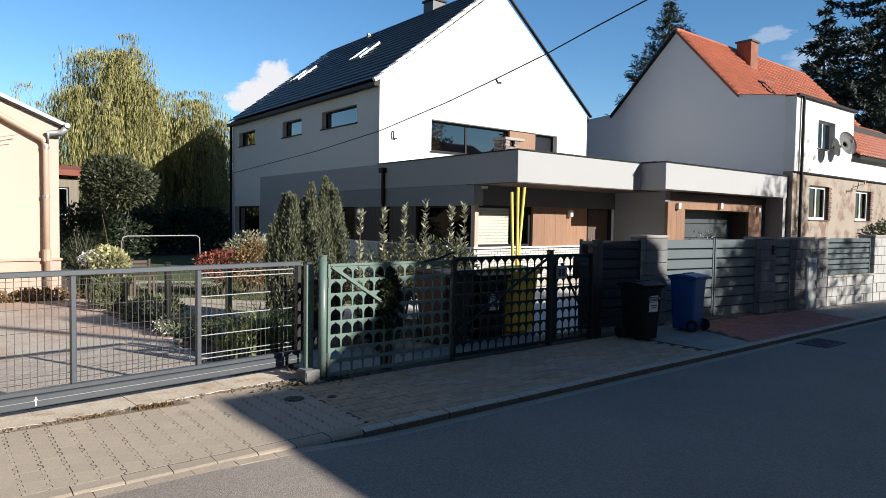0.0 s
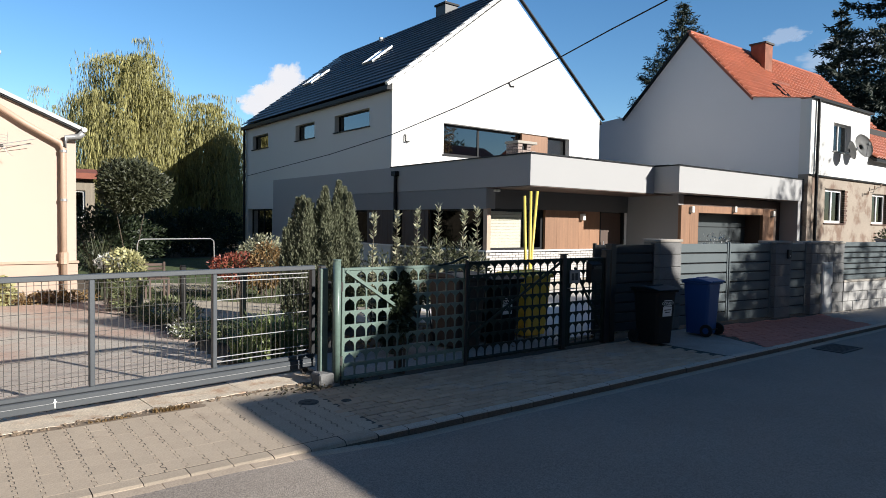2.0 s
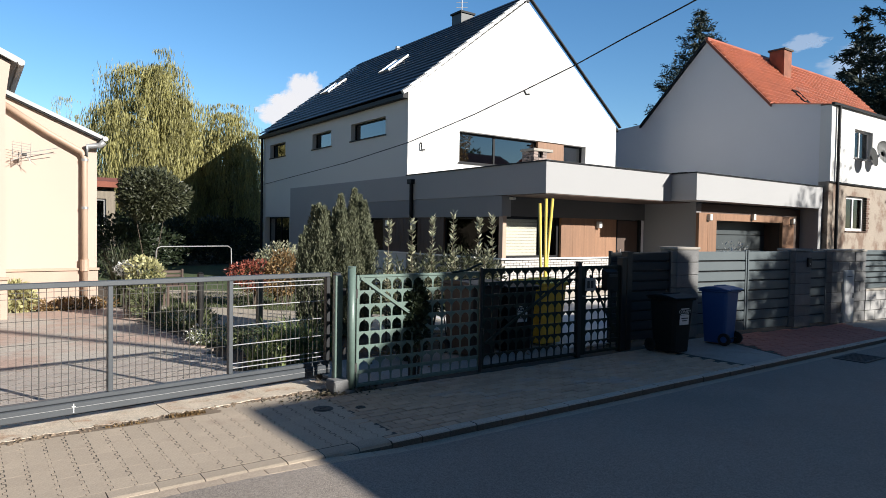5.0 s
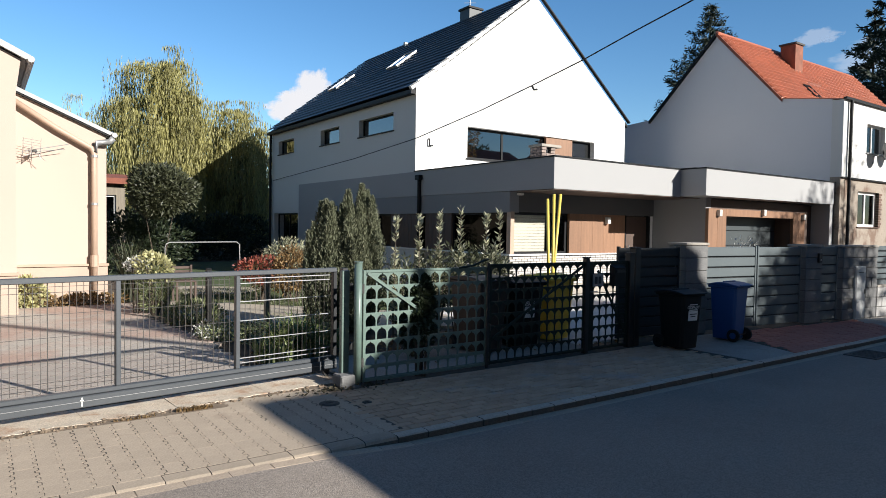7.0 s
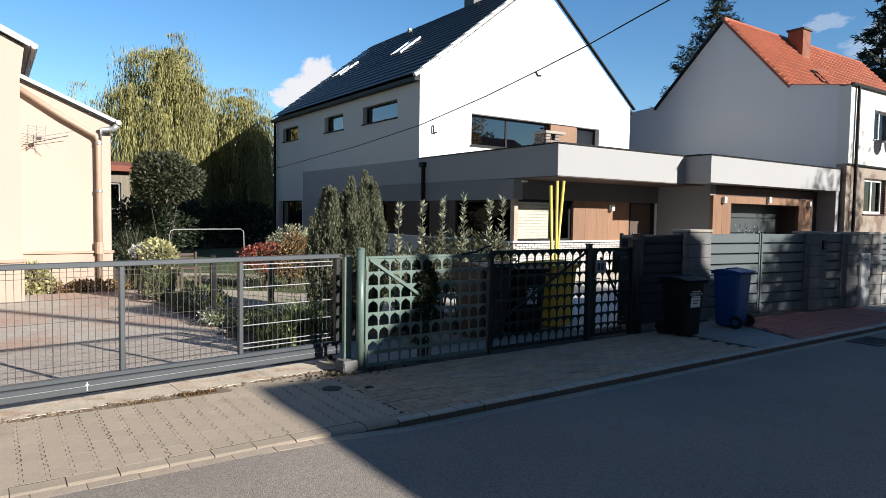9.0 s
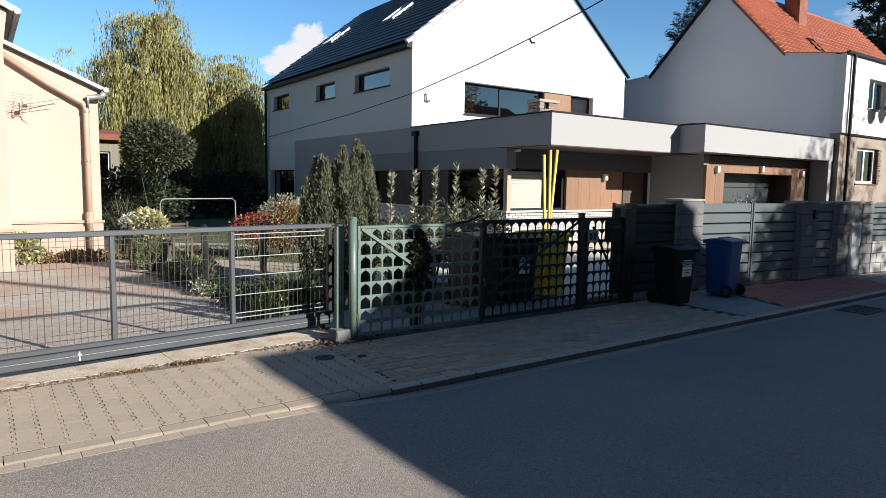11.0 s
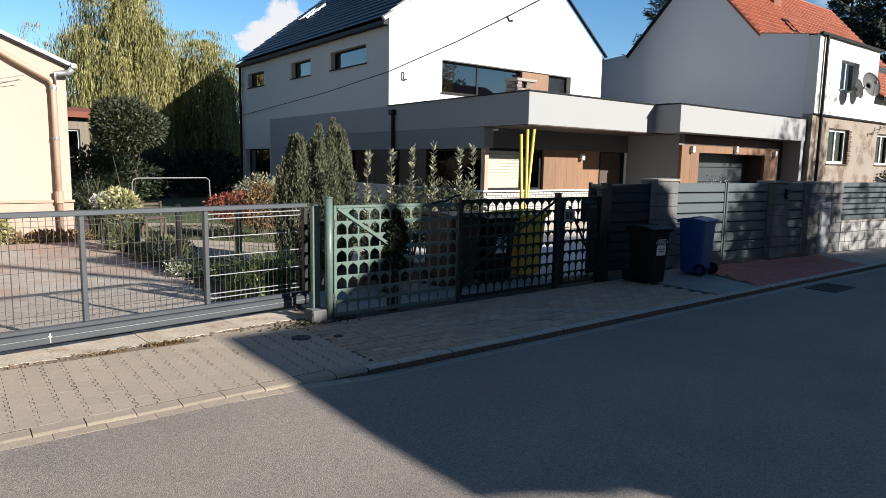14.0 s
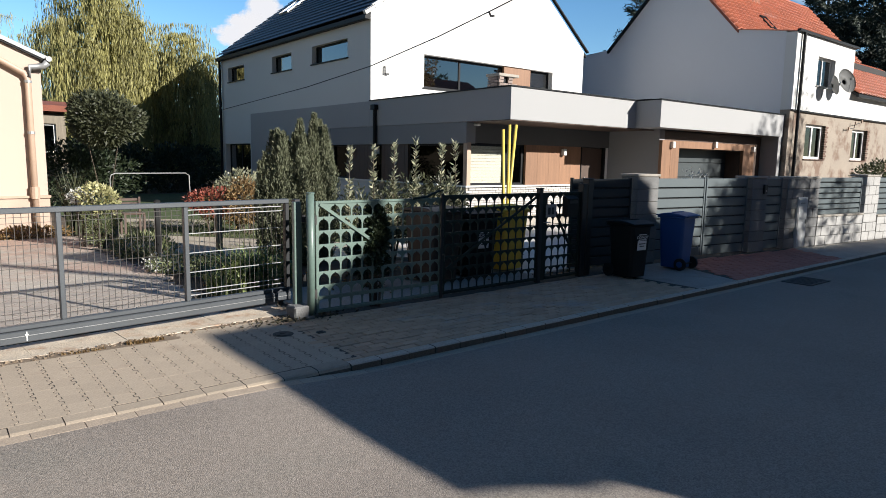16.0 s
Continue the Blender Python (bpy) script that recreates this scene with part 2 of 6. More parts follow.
M_CYPRESS = mat("cypress_leaf", (0.135, 0.145, 0.088), 0.65, var=0.16, scale=2, fine=10, bump=0.0, per_piece=0.5, translucent=0.2)
M_BLADE = mat("daylily_leaf", (0.21, 0.25, 0.10), 0.45, var=0.14, scale=2, fine=8, bump=0.0, per_piece=0.4, translucent=0.3)
M_GDOOR = mat("garage_door_paint", (0.055, 0.064, 0.067), 0.4, var=0.05, scale=2, fine=80, bump=0.02)
M_RED = mat("red_leaf", (0.27, 0.075, 0.05), 0.5, var=0.16, scale=2, fine=8, bump=0.0, per_piece=0.5, translucent=0.3)
M_YLEAF = mat("yellow_leaf", (0.42, 0.40, 0.20), 0.5, var=0.14, scale=2, fine=8, bump=0.0, per_piece=0.5, translucent=0.3)
M_RUST = mat("autumn_leaf", (0.22, 0.14, 0.06), 0.6, var=0.2, scale=2, fine=8, bump=0.0, per_piece=0.5, translucent=0.3)
M_OLDLEAF = mat("withered_leaf", (0.06, 0.05, 0.028), 0.8, var=0.2, scale=3, fine=20, bump=0.0, per_piece=0.6)
M_PETAL = mat("pale_flower", (0.60, 0.60, 0.56), 0.6, var=0.1, bump=0.0, per_piece=0.3, translucent=0.3)
M_SPRUCE = mat("spruce_needles", (0.020, 0.032, 0.020), 0.7, var=0.2, scale=1, fine=5, bump=0.0, per_piece=0.5)
M_CABLE = mat("cable", (0.012, 0.012, 0.013), 0.6, var=0.05, bump=0.0)


def glass(name, tint=(0.9, 0.95, 0.95), gloss=0.35, power=5.0):
    """Window glass: part mirror, part clear."""
    m = bpy.data.materials.new(name)
    m.use_nodes = True
    n, l = m.node_tree.nodes, m.node_tree.links
    n.remove(n["Principled BSDF"])
    g = n.new("ShaderNodeBsdfGlossy")
    g.inputs["Roughness"].default_value = 0.02
    t = n.new("ShaderNodeBsdfTransparent")
    t.inputs["Color"].default_value = (*tint, 1)
    lw = n.new("ShaderNodeLayerWeight")
    lw.inputs["Blend"].default_value = 0.5
    pw = n.new("ShaderNodeMath")
    pw.operation = "POWER"
    pw.inputs[1].default_value = power
    l.new(lw.outputs["Facing"], pw.inputs[0])
    ad = n.new("ShaderNodeMath")
    ad.operation = "ADD"
    ad.use_clamp = True
    ad.inputs[1].default_value = gloss
    l.new(pw.outputs[0], ad.inputs[0])
    mx = n.new("ShaderNodeMixShader")
    l.new(ad.outputs[0], mx.inputs[0])
    l.new(t.outputs[0], mx.inputs[1])
    l.new(g.outputs[0], mx.inputs[2])
    l.new(mx.outputs[0], n["Material Output"].inputs["Surface"])
    return m


M_GLASS = glass("window_glass", (0.35, 0.38, 0.40), 0.12)
M_GLASSR = glass("coated_glass", (0.08, 0.085, 0.09), 0.42)
M_GLASSF = glass("dark_side_glass", (0.08, 0.085, 0.09), 0.22, 6.0)
M_GLASSD = glass("dim_flank_glass", (0.08, 0.085, 0.09), 0.03, 8.0)
M_GLASSC = glass("clear_glass", (0.9, 0.92, 0.92), 0.03)
# same slats as M_ANTHL, darkened for the panel that stands in shade
M_ANTHSHADE = mat("shaded_slats", (0.026, 0.030, 0.033), 0.5, var=0.06, scale=2, fine=80, bump=0.02, spec=0.3)
M_DARKROOM = mat("dim_room", (0.035, 0.034, 0.033), 0.9, var=0.1, bump=0.0)


# ---- mesh helpers ----
def box(bm, x0, x1, y0, y1, z0, z1, m=None):
    vs = [bm.verts.new((x, y, z)) for x in (x0, x1) for y in (y0, y1) for z in (z0, z1)]
    if m:
        for v in vs:
            v.co = m @ v.co
    for f in ((0, 1, 3, 2), (4, 6, 7, 5), (0, 4, 5, 1), (2, 3, 7, 6), (0, 2, 6, 4), (1, 5, 7, 3)):
        bm.faces.new([vs[i] for i in f])
    return vs


def boxes(*specs, bevel=0.0, m=None):
    bm = bmesh.new()
    for s in specs:
        box(bm, *s, m=m)
    bmesh.ops.recalc_face_normals(bm, faces=bm.faces)
    if bevel:
        bmesh.ops.bevel(bm, geom=bm.edges[:], offset=bevel, segments=1, affect="EDGES")
    return bm


def prism(poly, axis, a, b):
    """A polygon pushed along an axis from a to b. poly: the two other coordinates in order."""
    bm = bmesh.new()
    put = {"x": lambda u, v, w: (w, u, v), "y": lambda u, v, w: (u, w, v), "z": lambda u, v, w: (u, v, w)}[axis]
    lo = [bm.verts.new(put(u, v, a)) for u, v in poly]
    hi = [bm.verts.new(put(u, v, b)) for u, v in poly]
    bm.faces.new(lo)
    bm.faces.new(hi[::-1])
    k = len(poly)
    for i in range(k):
        bm.faces.new([lo[i], hi[i], hi[(i + 1) % k], lo[(i + 1) % k]])
    bmesh.ops.recalc_face_normals(bm, faces=bm.faces)
    return bm


def tube(points, radius, sides=8, bm=None, taper=None):
    """A round rod along points."""
    bm = bm or bmesh.new()
    pts = [Vector(p) for p in points]
    rings = []
    for i, p in enumerate(pts):
        d = (pts[min(i + 1, len(pts) - 1)] - pts[max(i - 1, 0)]).normalized()
        side = d.orthogonal().normalized() if abs(d.z) > 0.9 else d.cross(Vector((0, 0, 1))).normalized()
        up = side.cross(d)
        r = radius if taper is None else radius + (taper - radius) * i / (len(pts) - 1)
        rings.append([bm.verts.new(p + (side * math.cos(2 * math.pi * k / sides) + up * math.sin(2 * math.pi * k / sides)) * r)
                      for k in range(sides)])
    for a, b in zip(rings, rings[1:]):
        for k in range(sides):
            bm.faces.new([a[k], a[(k + 1) % sides], b[(k + 1) % sides], b[k]])
    bm.faces.new(rings[0][::-1])
    bm.faces.new(rings[-1])
    bmesh.ops.recalc_face_normals(bm, faces=bm.faces)
    return bm


def wall_boxes(u0, u1, z0, z1, holes):
    """Grid cells (u0, u1, z0, z1) that fill a wall round its holes."""
    us = sorted({u0, u1, *[h[0] for h in holes], *[h[1] for h in holes]})
    zs = sorted({z0, z1, *[h[2] for h in holes], *[h[3] for h in holes]})
    return [(a, b, c, d) for a, b in zip(us, us[1:]) for c, d in zip(zs, zs[1:])
            if not any(h[0] <= a and h[1] >= b and h[2] <= c and h[3] >= d for h in holes)]


def weld(bm):
    """Joins touching cells into one solid and drops the faces between them."""
    bmesh.ops.remove_doubles(bm, verts=bm.verts[:], dist=0.0005)
    bm.verts.index_update()
    seen = {}
    for f in bm.faces:
        seen.setdefault(frozenset(v.index for v in f.verts), []).append(f)
    bmesh.ops.delete(bm, geom=[f for fs in seen.values() if len(fs) > 1 for f in fs], context="FACES_ONLY")
    bmesh.ops.recalc_face_normals(bm, faces=bm.faces)
    return bm


def whole(ob):
    m = ob.matrix_basis.copy()
    while ob.parent:
        ob = ob.parent
        m = ob.matrix_basis @ m
    return m


def thing(name, m, label, category, group="", kind=""):
    ob = new(name)
    ob.empty_display_size = 0.2
    ob.matrix_basis = m if isinstance(m, Matrix) else pose(*m)
    return tagged(ob, label, category, group, kind)


def part(name, bm, material, parent=None, label="", world=False, smooth=False, kind=""):
    """Link a bmesh as one mesh object under a thing or under a part; world: its vertices are in world metres."""
    if isinstance(bm, bmesh.types.BMesh):
        if world and parent:
            bm.transform(whole(parent).inverted())
        me = bpy.data.meshes.new(name)
        bm.to_mesh(me)
        bm.free()
        me.materials.append(material)
        if smooth:
            me.polygons.foreach_set("use_smooth", [True] * len(me.polygons))
    else:
        me = bm
    ob = new(name, me)
    ob.parent = parent
    return tagged(ob, label, kind=kind)


def setting(name, bm, material, label, category, smooth=False):
    return tagged(part(name, bm, material, smooth=smooth), label, category, kind="structure")


def leaf_data(name, centre, along, length, width, material, rng, parent=None, droop=0.0):
    """One mesh of many small pointed leaves: centre and along are (n, 3) arrays."""
    n = len(centre)
    along = along / (np.linalg.norm(along, axis=1, keepdims=True) + 1e-9)
    rnd = rng.normal(size=(n, 3))
    side = np.cross(along, rnd)
    side /= np.linalg.norm(side, axis=1, keepdims=True) + 1e-9
    ln = length * rng.uniform(0.6, 1.35, (n, 1))
    wd = width * rng.uniform(0.7, 1.3, (n, 1))
    v = np.empty((n, 4, 3))
    v[:, 0] = centre
    v[:, 1] = centre + along * ln * 0.45 + side * wd * 0.5
    v[:, 2] = centre + along * ln
    v[:, 3] = centre + along * ln * 0.45 - side * wd * 0.5
    v[:, 2, 2] -= droop * ln[:, 0]
    me = bpy.data.meshes.new(name)
    me.vertices.add(4 * n)
    me.loops.add(4 * n)
    me.polygons.add(n)
    me.vertices.foreach_set("co", v.ravel())
    me.loops.foreach_set("vertex_index", np.arange(4 * n))
    me.polygons.foreach_set("loop_start", np.arange(0, 4 * n, 4))
    me.update(calc_edges=True)
    me.materials.append(material)
    ob = new(name, me)
    ob.parent = parent
    return ob


def shell(rng, n, centre, radii, inner=0.6, lumps=7, lump=0.35):
    """n points in the outer part of a lumpy ellipsoid, and their outward directions."""
    d = rng.normal(size=(n, 3))
    d /= np.linalg.norm(d, axis=1, keepdims=True)
    ax = rng.normal(size=(lumps, 3))
    ax /= np.linalg.norm(ax, axis=1, keepdims=True)
    k = 1 + lump * (np.max(np.maximum(d @ ax.T, 0) ** 6, axis=1) - 0.5)
    r = (inner + (1 - inner) * rng.random(n) ** 0.6) * k
    return np.asarray(centre) + d * np.asarray(radii) * r[:, None], d


# ---- ground, road, pavement ----
def gutter_z(x):
    """Height of the gutter: almost flush where the kerb is dropped, lower further along."""
    k = min(1.0, max(0.0, (x - 1.6) / 1.6))
    return -0.002 - 0.063 * k * k * (3 - 2 * k)


def road_sheet():
    """Flat road whose edge rises gently to the gutter."""
    bm = boxes((-120, 120, -1.0, 2.6, -0.3, -0.07))
    xs = [-120, 1.6, 2.0, 2.4, 2.8, 3.2, 120]
    ys = [2.6 + 1.775 * k / 10 for k in range(11)]
    grid = []
    for x in xs:
        row = []
        for k, y in enumerate(ys):
            s = (k / 10) ** 2 * (3 - 2 * k / 10)
            row.append(bm.verts.new((x, y, -0.07 + (gutter_z(x) - 0.001 + 0.07) * s)))
        grid.append(row)
    for a, b in zip(grid, grid[1:]):
        for k in range(10):
            bm.faces.new([a[k], b[k], b[k + 1], a[k + 1]])
    bmesh.ops.remove_doubles(bm, verts=bm.verts[:], dist=0.0005)
    return bm


setting("ground", boxes((-400, 400, -400, 900, -0.5, -0.11)), M_GRASS, "grassy ground reaching to the horizon", "ground")
setting("road", road_sheet(), M_ASPH, "worn grey asphalt street with fine gravel grain", "road")
setting("far_pavement", boxes((-120, 120, -5.0, -1.0, -0.3, 0.0)), M_CONC, "concrete pavement across the street", "pavement")
gutter = setting("gutter", boxes((-60, 90, 4.36, 4.60, -0.3, -0.075)), M_JOINT, "narrow concrete gutter strip beside the kerb", "gutter")
pavement = setting("pavement", boxes((-60, 90, 4.60, 6.30, -0.3, -0.009)), M_JOINT, "paved footway along the fences", "pavement")
setting("garden_soil", boxes((-60, 90, 6.30, 70, -0.3, -0.035)), M_SOIL, "dark garden soil behind the fences", "ground")
setting("lawn", boxes((3.2, 10.4, 9.6, 30, -0.2, -0.005)), M_GRASS, "green lawn of the front garden", "lawn")
setting("driveway_concrete", boxes((7.3, 16.1, 6.75, 11.9, -0.2, 0.0)), M_YARD, "pale concrete yard before the entrance", "driveway")

setting("gateway_concrete", boxes((3.42, 7.3, 6.31, 7.72, -0.2, -0.004)), M_FOOT, "plain concrete surface behind the old gate", "driveway")

# unseen house over the street behind the camera, outline shaped to shade the road
opposite = thing("opposite_house", (12, -9, 0), "plain gabled house across the street", "house")
part("wall", prism([(6.37, 0), (17.6, 0), (17.6, 4.0), (16.5, 5.0), (15.6, 5.65), (15.1, 5.75), (14.85, 6.3), (10.0, 6.3), (8.1, 4.9), (6.37, 3.9)], "y", -5.12, -5.5), M_PEACH,
     opposite, world=True)
part("wall", prism([(10.2, 0), (17.6, 0), (17.6, 4.0), (16.5, 5.0), (15.0, 5.6), (14.8, 6.3), (10.2, 6.3)], "y", -5.5, -14), M_PEACH, opposite, world=True)
# chimney, thin gable plate and low wing are added only as shadow casters
part("chimney", boxes((9.75, 10.55, -5.6, -5.2, 6.0, 7.9), bevel=0.01), M_BRICK, opposite, "brick chimney added to cast a shadow patch", world=True)
part("gable_parapet", prism([(5.60, 3.27), (5.72, 3.40), (5.89, 3.62), (6.10, 3.89), (6.38, 4.20), (6.86, 4.71), (7.12, 4.95), (8.15, 4.97), (9.65, 6.2), (10.0, 6.47), (11.5, 6.62), (14.6, 6.62), (14.95, 6.40), (14.95, 6.05),
                             (15.15, 5.84), (15.6, 5.76), (16.4, 5.2), (17.0, 4.8), (18.3, 3.6), (18.3, 3.4), (15.0, 5.6), (10.2, 6.0),
                             (8.2, 4.6), (6.56, 3.05), (6.36, 3.07), (6.05, 3.09), (5.90, 3.18), (5.76, 3.23)], "y", -5.0, -5.1), M_CONC, opposite, world=True)
part("side_wing", prism([(17.0, 0), (25.0, 0), (25.0, 4.62), (17.2, 4.85)], "y", -5.12, -5.6), M_PEACH, opposite, "lower side wing added to shade the footway", world=True)
# unseen mast in place of a pole, tilted to lay its shadow on the drive
mast = thing("roof_mast", (9.27, -4.93, 5.8), "unseen leaning mast added for the pole shadow on the drive", "mast")
part("tube", tube([(9.27, -4.93, 5.8), (8.10, -4.93, 8.25)], 0.10, 10), M_ZINC, mast, world=True)
part("bracket", boxes((9.15, 9.45, -5.0, -4.9, 5.82, 5.9)), M_IRON, mast, world=True)
# unseen houses added behind the camera to block sky light and deepen shade
for x0, x1, y0, y1, h, rx in ((-14, 1.0, -7.0, -16, 8.5, 3.6), (-34, -17, -7.0, -16, 8.5, 3.0), (24, 37, -27, -36, 9.0, 2.6), (40, 56, -27, -36, 9.0, 2.6), (60, 76, -26, -36, 9.0, 2.6)):
    o = thing("opposite_house", ((x0 + x1) / 2, (y0 + y1) / 2, 0), "unseen plain house added across the street to block sky light", "house", "houses opposite")
    part("wall", boxes((x0, x1, y1, y0, 0, h)), M_PEACHD, o, world=True)
    part("roof", prism([(y0 + 0.4, h), (y1 - 0.4, h), ((y0 + y1) / 2, h + rx)], "x", x0 - 0.3, x1 + 0.3), M_ROOFR, o, world=True)


# ---- modern house ----
XH, XG, YH, YB, ZE = 10.56, 20.05, 16.30, 28.0, 5.79
YC, YC2, X2, XO, ZC = 10.49, 9.73, 15.23, 22.30, 3.36
XM = (XH + XG) / 2
ZR = 9.54
T = 0.32
house = thing("modern_house", (15, 18, 0), "white rendered modern house with dark tiled gable roof", "house")
w_up = [(25.54, 27.21, 4.74, 5.31), (21.37, 22.94, 4.74, 5.31), (17.59, 19.86, 4.74, 5.31)]
door_b = (25.05, 27.7, 0.05, 2.22)
bm = boxes(*[(XH, XH + T, a, b, c, d) for a, b, c, d in wall_boxes(YH, YB, 0, ZE, w_up + [door_b, (YH, 18.66, 1.05, 2.12)])])

part("side_wall", weld(bm), M_WHITE, house, world=True)
part("grey_wall_face", boxes((XH - 0.035, XH, 18.66, 24.91, 0, ZC), (XH - 0.035, XH, YH, 18.66, 2.64, ZC)), M_LGREY, house, "light grey render panel", world=True)
f_win = [(12.5, 18.36, 3.91, 4.91)]
bm = boxes(*[(a, b, YH, YH + T, c, d) for a, b, c, d in wall_boxes(XH + T, XG, 0, ZE, f_win)])
part("front_wall", weld(bm), M_WHITE, house, world=True)
part("gable", prism([(XH, ZE), (XG, ZE), (XG, ZE + 0.05), (XM, ZR + 0.02), (XH, ZE + 0.08)], "y", YH, YH + T), M_WHITE, house, world=True)
part("far_wall", boxes((XG - T, XG, YH + T, YB, 0, ZE)), M_WHITE, house, world=True)
part("rear_wall", prism([(XH + T, 0), (XG - T, 0), (XG - T, ZE), (XM, ZR - 0.2), (XH + T, ZE)], "y", YB - T, YB), M_WHITE, house, world=True)
part("upper_floor", boxes((XH + T, XG - T, YH + T, YB - T, 2.9, 3.2)), M_DARKROOM, house, world=True)
part("inner_partition", boxes((XH + 3.0, XH + 3.1, YH + T, YB - T, 0, 5.6)), M_DARKROOM, house, world=True)
part("inner_wall", boxes((XH + T, XG - T, YH + 2.6, YH + 2.7, 3.2, 5.75)), M_DARKROOM, house, world=True)
slope = math.atan2(ZR - ZE, XM - XH)
for s in (-1, 1):
    x0 = XM + s * (XM - XH + 0.18)
    z0 = ZE - 0.18 * math.tan(slope) + 0.10
    part("roof_slab", prism([(x0, z0), (XM, ZR), (XM, ZR - 0.12), (x0, z0 - 0.10)], "y", YH + 0.03, YB + 0.12), M_FRAME, house,
         "dark roof underlay", world=True)
part("eave_fascia", boxes((XH - 0.20, XH - 0.012, YH - 0.02, YB + 0.1, ZE - 0.13, ZE - 0.01)), M_FRAME, house, "black eave gutter", world=True)


def wall_window(parent, axis, plane, u0, u1, z0, z1, depth=0.16, out=-1, mullions=(), fm=M_FRAME, gm=M_GLASS, fw=0.06, sill=True,
                sillm=None, name="window"):
    """A framed window set back in a wall hole; out: the sign of the outward direction along the other axis."""
    w = part(name, boxes(*[_b(axis, plane, out, depth, *q) for q in
                           [(u0, u1, z0, z0 + fw), (u0, u1, z1 - fw, z1), (u0, u0 + fw, z0 + fw, z1 - fw), (u1 - fw, u1, z0 + fw, z1 - fw)]
                           + [(c - fw / 2, c + fw / 2, z0 + fw, z1 - fw) for c in mullions]]), fm, parent, world=True)
    edges = [u0, *mullions, u1]
    for a, b in zip(edges, edges[1:]):
        p = part("pane", boxes(_b(axis, plane, out, depth + 0.025, a + fw * 0.6, b - fw * 0.6, z0 + fw, z1 - fw, 0.012)), gm, w, "glass pane", world=True)
        p.visible_shadow = False
    if sill:
        s = [u0 - 0.05, u1 + 0.05, z0 - 0.035, z0 + 0.002]
        part("sill", boxes(_b(axis, plane, out, -0.045, *s, depth + 0.045)), sillm or M_FRAME, w, "window sill", world=True)
    return w


def _b(axis, plane, out, depth, a, b, c, d, thick=0.06):
    p0, p1 = plane - out * depth, plane - out * (depth + thick)
    p0, p1 = min(p0, p1), max(p0, p1)
    return (p0, p1, a, b, c, d) if axis == "x" else (a, b, p0, p1, c, d)


for k, (a, b, c, d) in enumerate(w_up):
    wall_window(house, "x", XH, a, b, c, d, gm=M_GLASSF, fw=0.05)
wall_window(house, "x", XH, *door_b, depth=0.2, mullions=(26.4,), sill=False, gm=M_GLASSR, name="terrace_door")
wall_window(house, "y", YH, 12.5, 15.98, 3.91, 4.91, depth=0.2, mullions=(14.1,), gm=M_GLASSR, fw=0.07)
wall_window(house, "y", YH, 17.27, 18.36, 3.91, 4.91, depth=0.2, gm=M_GLASSR, fw=0.07)
part("cladding", boxes((15.98, 17.27, YH + 0.06, YH + 0.16, 3.91, 4.91)), M_WOOD, house, "brown wood cladding", world=True)
part("wall_hook", tube([(11.02, YH, 4.38), (11.02, YH - 0.06, 4.38), (11.02, YH - 0.06, 4.18), (11.15, YH - 0.06, 4.18)], 0.024, 6), M_CABLE, house, world=True)

# roof tiles of the visible slope
sl = math.hypot(XM - XH + 0.2, (XM - XH + 0.2) * math.tan(slope))
rows_n, tile_w = 19, 0.30
row_l = sl / rows_n
ns = int((YB + 0.1 - YH) / tile_w)


def tile_mesh(name, w, l, t, lift, material, curve=0.0):
    """One roof tile lying along local x (down the slope) and y (across)."""
    bm = bmesh.new()
    n = 6 if curve else 1
    for i in range(n + 1):
        y = w * i / n
        h = curve * math.sin(math.pi * 2 * i / n)
        for x, z in ((0.026, t + lift + h), (l, t + h), (l, h), (0, lift + h), (0, lift + 0.5 * t + h)):
            bm.verts.new((x, y, z))
    bm.verts.ensure_lookup_table()
    v = bm.verts
    for i in range(n):
        a, b = 5 * i, 5 * i + 5
        for k in range(5):
            bm.faces.new([v[a + k], v[a + (k + 1) % 5], v[b + (k + 1) % 5], v[b + k]])
    bm.faces.new([v[4], v[3], v[2], v[1], v[0]])
    e = 5 * n
    bm.faces.new([v[e], v[e + 1], v[e + 2], v[e + 3], v[e + 4]])
    bmesh.ops.recalc_face_normals(bm, faces=bm.faces)
    me = bpy.data.meshes.new(name)
    bm.to_mesh(me)
    bm.free()
    me.materials.append(material)
    return me


def joined(name, me, mats, material, parent, label=""):
    """Many copies of one small mesh in a single object."""
    base = np.array([v.co[:] for v in me.vertices])
    faces = [list(p.vertices) for p in me.polygons]
    vs, fs, k = [], [], len(base)
    for i, m in enumerate(mats):
        a = np.array(m)
        vs.append(base @ a[:3, :3].T + a[:3, 3])
        fs += [[q + i * k for q in f] for f in faces]
    out = bpy.data.meshes.new(name)
    out.from_pydata(np.concatenate(vs).tolist(), [], fs)
    out.materials.append(material)
    ob = new(name, out)
    ob.parent = parent
    return tagged(ob, label, kind="stuff")


HOUSE_TILES = []
for r in range(rows_n):
    for c in range(ns):
        d = r * row_l
        HOUSE_TILES.append(Matrix.Translation((XM - (XM - XH + 0.2) + d * math.cos(slope), YH + 0.02 + c * tile_w + (0.15 if r % 2 else 0) - 0.1,
                                               ZE - 0.05 + d * math.sin(slope) + 0.09))
                           @ Matrix.Rotation(-slope, 4, "Y"))
